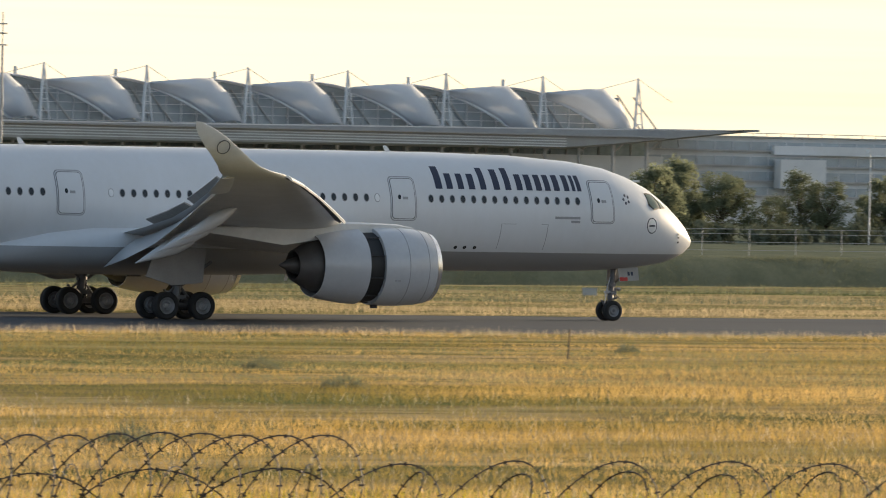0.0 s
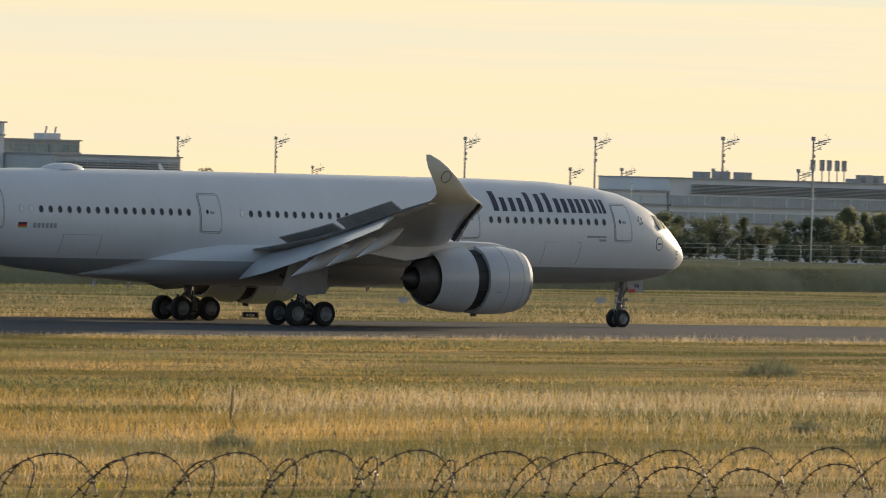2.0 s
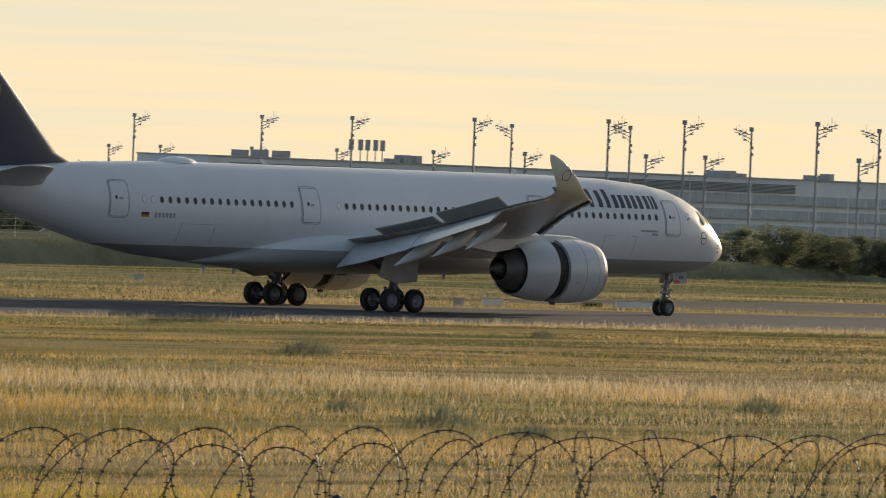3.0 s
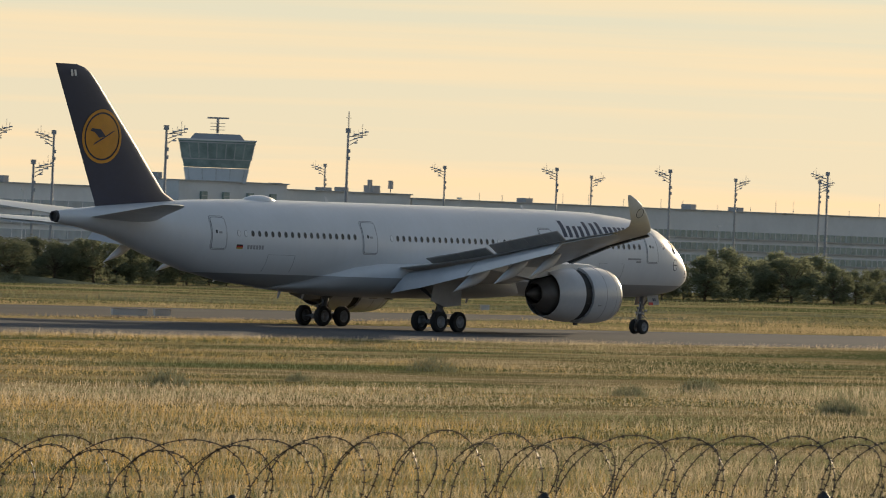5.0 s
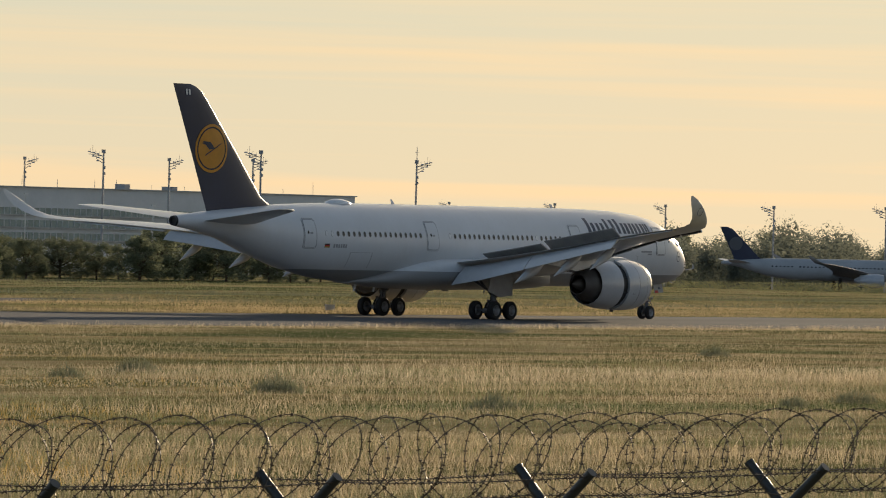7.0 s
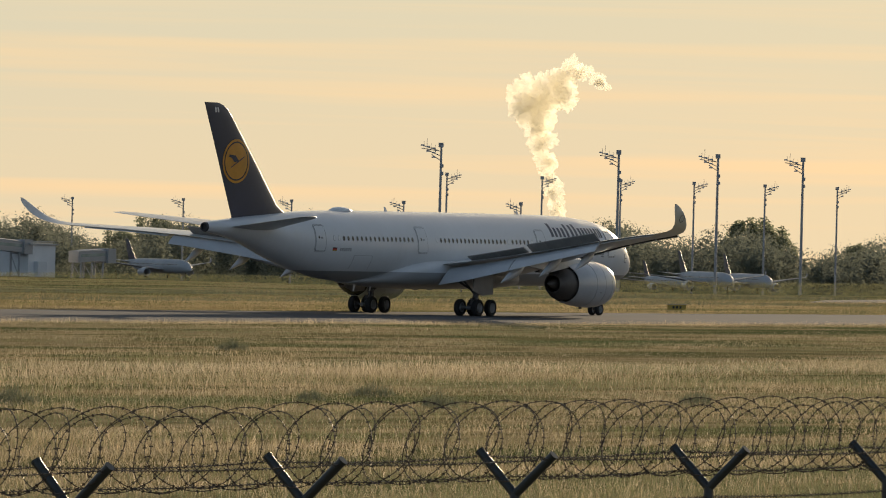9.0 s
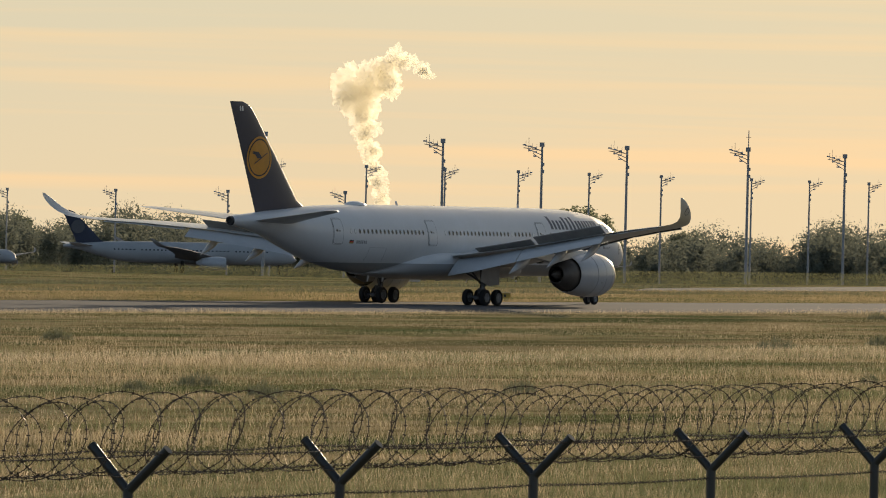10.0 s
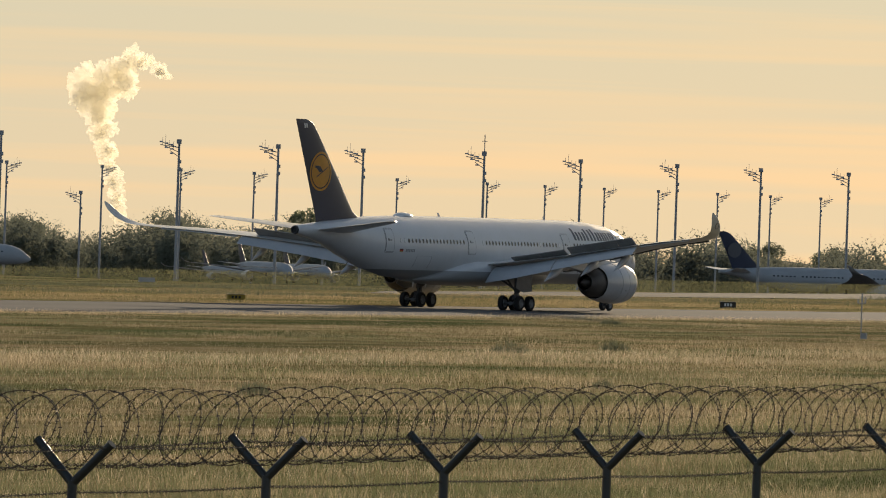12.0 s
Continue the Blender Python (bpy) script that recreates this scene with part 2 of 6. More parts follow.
def box(x0, x1, y0, y1, z0, z1, bm=None):
    bm = bm or bmesh.new()
    v = [bm.verts.new((x, y, z)) for x in (x0, x1) for y in (y0, y1) for z in (z0, z1)]
    for f in ((0, 1, 3, 2), (4, 6, 7, 5), (0, 4, 5, 1), (2, 3, 7, 6), (0, 2, 6, 4), (1, 5, 7, 3)):
        bm.faces.new([v[i] for i in f])
    return bm


def rod(a, b, r0, r1=None, n=8, bm=None):
    r1 = r0 if r1 is None else r1
    a, b = Vector(a), Vector(b)
    d = (b - a).normalized()
    u = d.orthogonal().normalized()
    w = d.cross(u)
    ring = lambda c, r: [c + r * (math.cos(2 * math.pi * i / n) * u + math.sin(2 * math.pi * i / n) * w) for i in range(n)]
    return loft([ring(a, r0), ring(b, r1)], bm=bm)


def turned(profile, n=32, axis="x", centre=(0, 0, 0), bm=None, cap=False):
    """A surface of revolution: profile of (along, radius)."""
    rings = []
    for a, r in profile:
        ring = []
        for i in range(n):
            c, s = r * math.cos(2 * math.pi * i / n), r * math.sin(2 * math.pi * i / n)
            p = (a, c, s) if axis == "x" else ((c, a, s) if axis == "y" else (c, s, a))
            ring.append((p[0] + centre[0], p[1] + centre[1], p[2] + centre[2]))
        rings.append(ring)
    return loft(rings, cap=cap, bm=bm)


# ---- the ground ----
def ground_z(x, y):
    """Flat airfield; it rises behind the fence to the mound on which the eye stands."""
    f = min(max((85 - y) / 45, 0), 1)
    rise = 3.0 * f * f * (3 - 2 * f)
    d = math.hypot(x, y)
    g = min(max((20 - d) / 14, 0), 1)
    fall = 0.0085 * max(0.0, d - 900) if y > 450 else 0.0
    return rise + 2.9 * g * g * (3 - 2 * g) - fall


TAXIWAY = [(345, 366), (368, 349.5), (412, 356), (444, 369.5), (505, 396), (448, 389.5), (411, 389), (373, 378.5)]
FARWAY = [(715, 400), (765, 402.5), (830, 411.5), (1300, 470), (1400, 540), (895, 444.5), (823, 432.5), (745, 414.5)]


def within(x, y, outline):
    """Which of the points lie inside an outline."""
    inside = np.zeros(len(x), bool)
    for (x0, y0), (x1, y1) in zip(outline, outline[1:] + outline[:1]):
        inside ^= ((y0 > y) != (y1 > y)) & (x < (x1 - x0) * (y - y0) / (y1 - y0 + 1e-9) + x0)
    return inside


def bank_y(x):
    """The foot of the grass bank, which draws away from the runway."""
    return 443 + 0.22 * (x - 279)


def build_ground():
    xs = [-4500, -2000, -800, -200, -60, -30, -20, -14, -9, -4, 0, 4, 9, 14, 20, 30, 45, 60, 80] + list(range(120, 1000, 40)) + [1100, 1200, 1400, 1600, 1900, 2200, 2600, 3000, 4000, 4900]
    ys = [-3000, -600, -100, -30, -20, -14, -9, -4, 0, 4, 9, 14, 20, 25, 30, 35, 40, 45, 50, 55, 60, 65, 70, 75, 80, 85, 120, 200, 303, 341, 449, 460, 560, 700, 950, 1200, 1400, 1700, 2000, 2600, 3200, 4900]
    bm = bmesh.new()
    grid = [[bm.verts.new((x, y, ground_z(x, y) - 0.03)) for x in xs] for y in ys]
    for a, b in zip(grid, grid[1:]):
        for i in range(len(xs) - 1):
            bm.faces.new((a[i], a[i + 1], b[i + 1], b[i]))
    solid("ground", bm, MEADOW, "flat airfield meadow of straw-coloured and green grass", "ground", kind="structure")
    solid("runway", box(-600, 2200, 304, 341.5, -0.4, 0.0), ASPHALT, "dark grey asphalt runway with tyre marks", "runway", kind="structure", smooth=False)
    slab = lambda outline, lo, hi: loft([[(x, y, lo) for x, y in outline], [(x, y, hi) for x, y in outline]])
    solid("road", slab(TAXIWAY, -0.4, -0.005), CONCRETE, "grey concrete taxiway leaving the runway", "taxiway", kind="structure", smooth=False)
    solid("pavement", slab(FARWAY, -0.4, 0.02), CONCRETE, "pale concrete taxiway in the far grass", "taxiway", kind="structure", smooth=False)
    bm = bmesh.new()
    rows = [[bm.verts.new((x, y, ground_z(x, y) + 0.04)) for x in range(850, 3001, 50)] for y in range(560, 1421, 20)]
    for a, b in zip(rows, rows[1:]):
        for i in range(len(a) - 1):
            bm.faces.new((a[i], a[i + 1], b[i + 1], b[i]))
    solid("pavement", bm, CONCRETE, "pale concrete apron with parked aircraft", "apron", kind="structure")
    bm = bmesh.new()
    prof = [(0.0, -0.3), (0.15, 0.25), (0.7, 1.1), (1.3, 1.75), (2.0, 2.0), (3.4, 2.08), (20, 2.06), (400, 2.0), (410, -0.3)]
    rows = []
    for i in range(0, 71):
        x = 60 + i * 7.0
        fall = min(1, max(0, (545 - x) / 50))
        rows.append([bm.verts.new((x, bank_y(x) + y + (0.25 * math.sin(i * 2.3 + y) if y < 5 else 0), z * fall - 0.02 + (0.06 * math.sin(i * 1.7) if 0.3 < y < 30 else 0))) for y, z in prof])
    for a, b in zip(rows, rows[1:]):
        for i in range(len(prof) - 1):
            bm.faces.new((a[i], b[i], b[i + 1], a[i + 1]))
    solid("embankment", bm, BANK, "low dark green grass bank behind the runway", "bank", kind="structure")


build_ground()


def blades(name, count, x_of, y_range, height, width, mat, label, seed, drift=0.5, patches=False, fade=None, mown=None):
    """Meadow grass: single upright blades, taller and thicker in drifts."""
    rng = np.random.default_rng(seed)
    y = rng.uniform(*y_range, count)
    lo, hi = x_of(y)
    x = lo + (hi - lo) * rng.random(count)
    keep = ~(within(x, y, TAXIWAY) | within(x, y, FARWAY))
    if patches:
        keep &= np.sin(x * 0.05 + 1.7 * np.sin(y * 0.16)) + np.sin(y * 0.31 + 1.5 * np.sin(x * 0.04)) + 0.7 * np.sin(x * 0.21 + y * 0.53) > 0.25
    if fade:
        bearing = np.degrees(np.arctan2(x, y)) + 2.5 * np.sin(x * 0.11 + y * 0.04) + 1.5 * np.sin(y * 0.09 - x * 0.05)
        keep &= rng.random(count) < (bearing - fade[0]) / (fade[1] - fade[0])
    x, y = x[keep], y[keep]
    count = len(x)
    wave = np.sin(x * 0.045 + 1.3 * np.sin(y * 0.21)) + np.sin(y * 0.11 + 1.9 * np.sin(x * 0.06)) + 0.8 * np.sin(x * 0.9 + y * 0.23) * np.sin(y * 0.31 - x * 0.2)
    h = height * (0.65 + 0.7 * rng.random(count)) * (1 + drift * 0.22 * wave)
    if mown:
        h *= np.where(y + 7 * np.sin(x * 0.035) + 3 * np.sin(x * 0.13) > mown, 0.68, 1.0)
    w = width * (0.6 + 0.8 * rng.random(count))
    a = rng.uniform(0, math.pi, count)
    lean = rng.normal(0, 0.32, (count, 2)) * h[:, None]
    z = np.array([0.0]) - 0.05
    if y_range[0] < 85:
        f = np.clip((85 - y) / 45, 0, 1)
        z = 3.0 * f * f * (3 - 2 * f) - 0.08
    v = np.empty((count, 3, 3))
    v[:, 0] = np.stack([x - w * np.cos(a), y - w * np.sin(a), z + 0 * x], 1)
    v[:, 1] = np.stack([x + w * np.cos(a), y + w * np.sin(a), z + 0 * x], 1)
    v[:, 2] = np.stack([x + lean[:, 0], y + lean[:, 1], z + h], 1)
    me = bpy.data.meshes.new(name)
    me.vertices.add(count * 3)
    me.vertices.foreach_set("co", v.ravel())
    me.loops.add(count * 3)
    me.loops.foreach_set("vertex_index", np.arange(count * 3, dtype=np.int32))
    me.polygons.add(count)
    me.polygons.foreach_set("loop_start", np.arange(0, count * 3, 3, dtype=np.int32))
    me.update(calc_edges=True)
    me.validate()
    me.materials.append(mat)
    return tagged(new(name, me), label, "grass", kind="stuff")


WARM = ((0.50, (0.25, 0.20, 0.055)), (0.60, (0.39, 0.275, 0.075)), (0.67, (0.60, 0.385, 0.115)), (0.74, (0.74, 0.50, 0.18)), (0.82, (0.64, 0.405, 0.125)), (0.92, (0.42, 0.29, 0.075)))
COOL = ((0.50, (0.18, 0.20, 0.10)), (0.60, (0.28, 0.265, 0.14)), (0.67, (0.42, 0.345, 0.205)), (0.74, (0.58, 0.47, 0.305)), (0.80, (0.40, 0.325, 0.19)), (0.90, (0.22, 0.23, 0.11)))
LUSH = meadow_colours(material("half_green_blades", (0.5, 0.4, 0.2), 0.7, scale=0.085, stretch=(0.35, 0.8, 0.1), translucent=0.5, gloss=0.25, random_tint=0.46, island=True), COOL)
STRAW = meadow_colours(material("straw_blades", (0.6, 0.4, 0.2), 0.7, scale=0.085, stretch=(0.35, 0.8, 0.1), translucent=0.5, gloss=0.2, random_tint=0.28, island=True), WARM)
VERGE = meadow_colours(material("verge_blades", (0.5, 0.4, 0.2), 0.7, scale=0.085, stretch=(0.2, 1.3, 0.1), translucent=0.5, gloss=0.2, random_tint=0.25, island=True), [(p, tuple(0.2 * a + 0.8 * b for a, b in zip(k, m))) for (p, k), (q, m) in zip(WARM, COOL)])
GREEN = material("green_blades", (0.25, 0.25, 0.13), 0.7, second=(0.15, 0.18, 0.085), scale=0.08, amount=0.6, stretch=(0.3, 1.1, 0.1), translucent=0.5, gloss=0.2, random_tint=0.35, island=True)
FAR_GREEN = material("far_green_blades", (0.38, 0.355, 0.18), 0.7, second=(0.27, 0.27, 0.13), scale=0.05, amount=0.5, stretch=(0.2, 1, 0.1), translucent=0.4, gloss=0.05, random_tint=0.2, island=True)
WEED = material("weed_leaves", (0.22, 0.225, 0.145), 0.7, second=(0.17, 0.18, 0.11), scale=1, translucent=0.4, gloss=0.1, random_tint=0.3, island=True)
wedge = lambda a, b: (lambda y: (y * math.tan(radians(a)), y * math.tan(radians(b))))
blades("meadow_grass", 860000, wedge(25, 53), (80, 303.5), 0.28, 0.0105, STRAW, "tall dry straw-coloured meadow grass before the runway", 3, 1.0, False, (51, 34), 216)
blades("half_green_grass", 760000, wedge(33, 66), (80, 303.5), 0.28, 0.0105, LUSH, "half green meadow grass with pale straw before the runway", 13, 1.0, False, (34, 51), 216)
blades("green_grass", 270000, wedge(25, 66), (78, 220), 0.30, 0.010, GREEN, "shorter green grass in patches among the straw", 4, 0.6, True)
blades("green_grass", 100000, wedge(25, 42), (220, 303), 0.24, 0.010, GREEN, "low green grass in patches near the runway", 15, 0.6, True)
blades("green_grass", 70000, wedge(46, 66), (84, 116), 0.34, 0.009, GREEN, "rank dark green grass in the dip before the fence", 14, 1.5)
HEADS = material("seed_heads", (0.66, 0.56, 0.40), 0.6, second=(0.48, 0.39, 0.26), scale=0.1, stretch=(1, 0.4, 0.1), translucent=0.55, gloss=0.3, random_tint=0.5, island=True)
blades("seed_heads", 75000, wedge(25, 66), (84, 216), 0.36, 0.010, HEADS, "pale dry seed heads standing over the grass", 9, 1.3)
blades("seed_heads", 30000, wedge(38, 66), (196, 216), 0.40, 0.012, HEADS, "dense pale band of dry seed heads at the mown edge", 10, 1.8)
blades("seed_heads", 22000, wedge(25, 66), (298, 303.8), 0.30, 0.012, HEADS, "pale seed heads fringing the runway edge", 12, 1.0)
blades("verge_grass", 200000, wedge(24, 68), (342, 402), 0.26, 0.018, VERGE, "dry grass on the verge beyond the runway", 5)
blades("far_grass", 190000, wedge(24, 68), (402, 560), 0.22, 0.022, FAR_GREEN, "green and yellow grass between the taxiways", 6)
for row, (y0, y1) in enumerate(((380.5, 383.0), (417.0, 420.0))):
    blades("ditch_grass", 26000, wedge(24, 67), (y0, y1), 0.52, 0.022, WEED, "dark line of rank grass along a drain", 30 + row)
FLOWER = material("yellow_flowers", (0.62, 0.50, 0.03), 0.6, second=(0.5, 0.40, 0.03), translucent=0.4, gloss=0.1, random_tint=0.2, island=True)
blades("yellow_flowers", 16000, wedge(25, 42), (112, 150), 0.33, 0.012, FLOWER, "small yellow flowers in loose patches among the grass", 33, 1.0, True)


def bank_growth():
    """Rank grass standing on the face and lip of the bank."""
    rng = np.random.default_rng(41)
    n = 70000
    x, u = rng.uniform(150, 530, n), rng.random(n)
    depth = u * 2.6
    fall = np.clip((545 - x) / 50, 0, 1)
    z = np.interp(depth, (0, 0.15, 0.7, 1.3, 2.0, 2.6), (0, 0.25, 1.1, 1.75, 2.0, 2.05)) * fall - 0.08
    y = 443 + 0.22 * (x - 279) + depth
    h, a = rng.uniform(0.12, 0.34, n) * (1 + 0.3 * np.sin(x * 0.4)), rng.uniform(0, math.pi, n)
    lean, w = rng.normal(0, 0.12, (n, 2)), 0.016
    v = np.empty((n, 3, 3))
    v[:, 0] = np.stack([x - w * np.cos(a), y - w * np.sin(a), z], 1)
    v[:, 1] = np.stack([x + w * np.cos(a), y + w * np.sin(a), z], 1)
    v[:, 2] = np.stack([x + lean[:, 0], y - 0.08 + lean[:, 1], z + h], 1)
    me = bpy.data.meshes.new("bank_growth")
    me.from_pydata(v.reshape(-1, 3).tolist(), [], np.arange(n * 3).reshape(-1, 3).tolist())
    me.materials.append(WEED)
    tagged(new("bank_growth", me), "dark rank grass on the face of the bank", "grass", kind="stuff")




bank_growth()


def weed_clump(seed):
    rng = random.Random(seed)
    bm = bmesh.new()
    for k in range(300):
        a, r = rng.uniform(0, 6.28), rng.random() ** 0.6
        p = Vector((math.cos(a) * r * 1.3, math.sin(a) * r * 1.0, rng.random() * 0.5 * (1.15 - r) - 0.05))
        d = Vector((rng.gauss(0, 1), rng.gauss(0, 1), rng.gauss(1.9, 0.5))).normalized() * rng.uniform(0.2, 0.5)
        s = d.cross(Vector((rng.gauss(0, 1), rng.gauss(0, 1), 0.1))).normalized() * 0.022
        bm.faces.new([bm.verts.new(q) for q in (p - s, p + s, p + d)])
    return bm


weeds = [mesh_from("weed", weed_clump(i), WEED, False) for i in range(3)]
wr = random.Random(11)
spots = [(274, 175), (262, 164), (280, 162), (252, 190), (241, 171), (275, 216), (261, 209), (167, 181), (162, 171), (223, 244), (220, 241), (166, 272), (423, 218), (403, 215), (321, 166), (253, 191), (277, 217)]
spots += [(y * math.tan(radians(wr.uniform(27, 64))), y) for y in (wr.uniform(160, 285) for k in range(14))]
for k, (x, y) in enumerate(spots):
    w = tagged(new("weed_clump", weeds[k % 3]), "dark green clump of weeds in the dry grass", "weeds", "weeds in the meadow")
    s = wr.uniform(0.55, 0.95)
    w.matrix_basis = pose(x, y, 0, 0, 0, wr.uniform(0, 360)) @ Matrix.Diagonal((s * 1.1, s, s * 1.5, 1))


# ---- the landing airliner: nose at x = 0, tail to -x, z from the runway ----
def lerp_table(table, s):
    for a, b in zip(table, table[1:]):
        if s <= b[0]:
            t = (s - a[0]) / (b[0] - a[0])
            return [p + (q - p) * t for p, q in zip(a[1:], b[1:])]
    return list(table[-1][1:])


# station behind the nose: top, bottom, half width
HULL = [(0.0, 4.30, 4.10, 0.10), (0.15, 4.55, 3.90, 0.36), (0.6, 5.12, 3.56, 0.80), (1.1, 5.60, 3.33, 1.13), (1.8, 6.18, 3.10, 1.50), (2.5, 6.68, 2.97, 1.80),
        (3.2, 7.12, 2.87, 2.04), (4.4, 7.64, 2.74, 2.36), (5.8, 8.06, 2.65, 2.62), (7.8, 8.36, 2.57, 2.83), (11.3, 8.60, 2.53, 2.96),
        (16.0, 8.68, 2.52, 2.98), (30.0, 8.66, 2.52, 2.98), (42.0, 8.62, 2.53, 2.98), (46.0, 8.60, 2.60, 2.93), (50.0, 8.54, 2.92, 2.74),
        (54.0, 8.40, 3.60, 2.36), (58.0, 8.14, 4.65, 1.84), (61.5, 7.86, 5.72, 1.30), (64.5, 7.58, 6.28, 0.84), (66.3, 7.42, 6.50, 0.52), (66.8, 7.34, 6.58, 0.40)]


def hull_row(s):
    return lerp_table(HULL, max(0.0, min(66.8, s)))


def hull_side(s, z):
    """Half width of the hull at a station and height."""
    top, low, half = hull_row(s)
    c, r = (top + low) / 2, (top - low) / 2
    return half * math.sqrt(max(0.0, 1 - ((z - c) / r) ** 2))


def hull_mesh():
    rings = []
    stations = sorted({h[0] for h in HULL} | {i * 1.0 for i in range(1, 66)} | {0.05, 0.3, 0.45, 0.8})
    for s in stations:
        top, low, half = hull_row(s)
        c, r = (top + low) / 2, (top - low) / 2
        rings.append([(-s, half * math.cos(a), c + r * math.sin(a)) for a in (2 * math.pi * i / 64 for i in range(64))])
    return loft(rings)


def foil(chord, thick, n=9):
    """Closed section: x from the leading edge back, z half height."""
    pts = []
    for i in range(n):
        u = 0.5 * (1 - math.cos(math.pi * i / (n - 1)))
        t = thick * (2.969 * math.sqrt(u) - 1.26 * u - 3.516 * u ** 2 + 2.843 * u ** 3 - 1.036 * u ** 4) / 2 * 1.0
        pts.append((u * chord, t * chord))
    upper = [(x, z * 1.0) for x, z in pts]
    lower = [(x, -z * 0.85) for x, z in pts[::-1][1:-1]]
    return upper + lower


def surface(stations, n=9):
    """Lofted wing-like surface: rows of span, leading edge, chord, height, thickness, twist, cant."""
    rings = []
    for y, le, chord, z, th, twist, cant in stations:
        ring = []
        for u, h in foil(chord, th, n):
            h2 = h - u * math.tan(radians(twist))
            ring.append((-(le + u), y - h2 * math.sin(radians(cant)), z + h2 * math.cos(radians(cant))))
        rings.append(ring)
    return rings


WINGROWS = [(2.0, 21.0, 14.4, 3.85, 0.13, -1, 0), (3.2, 21.6, 13.9, 4.05, 0.13, -1, 0), (6.5, 24.1, 11.9, 4.42, 0.125, -1, 0), (10.5, 27.0, 9.6, 5.05, 0.12, -0.5, 0), (15, 30.2, 7.8, 5.70, 0.11, 0, 0),
            (20.0, 33.8, 5.95, 6.38, 0.105, 0, 0), (25.0, 37.4, 4.5, 6.92, 0.10, 0, 0), (28.5, 40.0, 3.5, 7.22, 0.10, 0, 3), (30.2, 41.8, 2.8, 7.42, 0.09, 0, 12), (31.0, 42.85, 2.25, 7.64, 0.09, 0, 32),
            (31.6, 43.75, 1.95, 8.02, 0.09, 0, 56), (31.98, 44.55, 1.75, 8.5, 0.08, 0, 68), (32.2, 45.3, 1.45, 8.98, 0.08, 0, 74), (32.32, 46.0, 0.98, 9.36, 0.08, 0, 77), (32.37, 46.75, 0.28, 9.66, 0.08, 0, 80)]


FLEX = {"tip": 0.0}         # how far the wing being built is bent up at its tip, metres


def flexed(y):
    return FLEX["tip"] * (y / 32) ** 2


def wing_at(y):
    """Leading edge, chord and height of the wing at a span."""
    le, chord, z = lerp_table([(r[0], r[1], r[2], r[3]) for r in WINGROWS], y)
    return le, chord, z + flexed(y)


def mirror(ring, side):
    return [(x, y * side, z) for x, y, z in ring]


def side_loft(rings, side):
    return loft([mirror(r, side) for r in rings])


def plate(corners, thick):
    """A slab from four corners, thickened along its normal."""
    c = [Vector(p) for p in corners]
    n = (c[1] - c[0]).cross(c[3] - c[0]).normalized() * thick
    return loft([[p - n / 2 for p in c], [p + n / 2 for p in c]])


SLEEVES = []


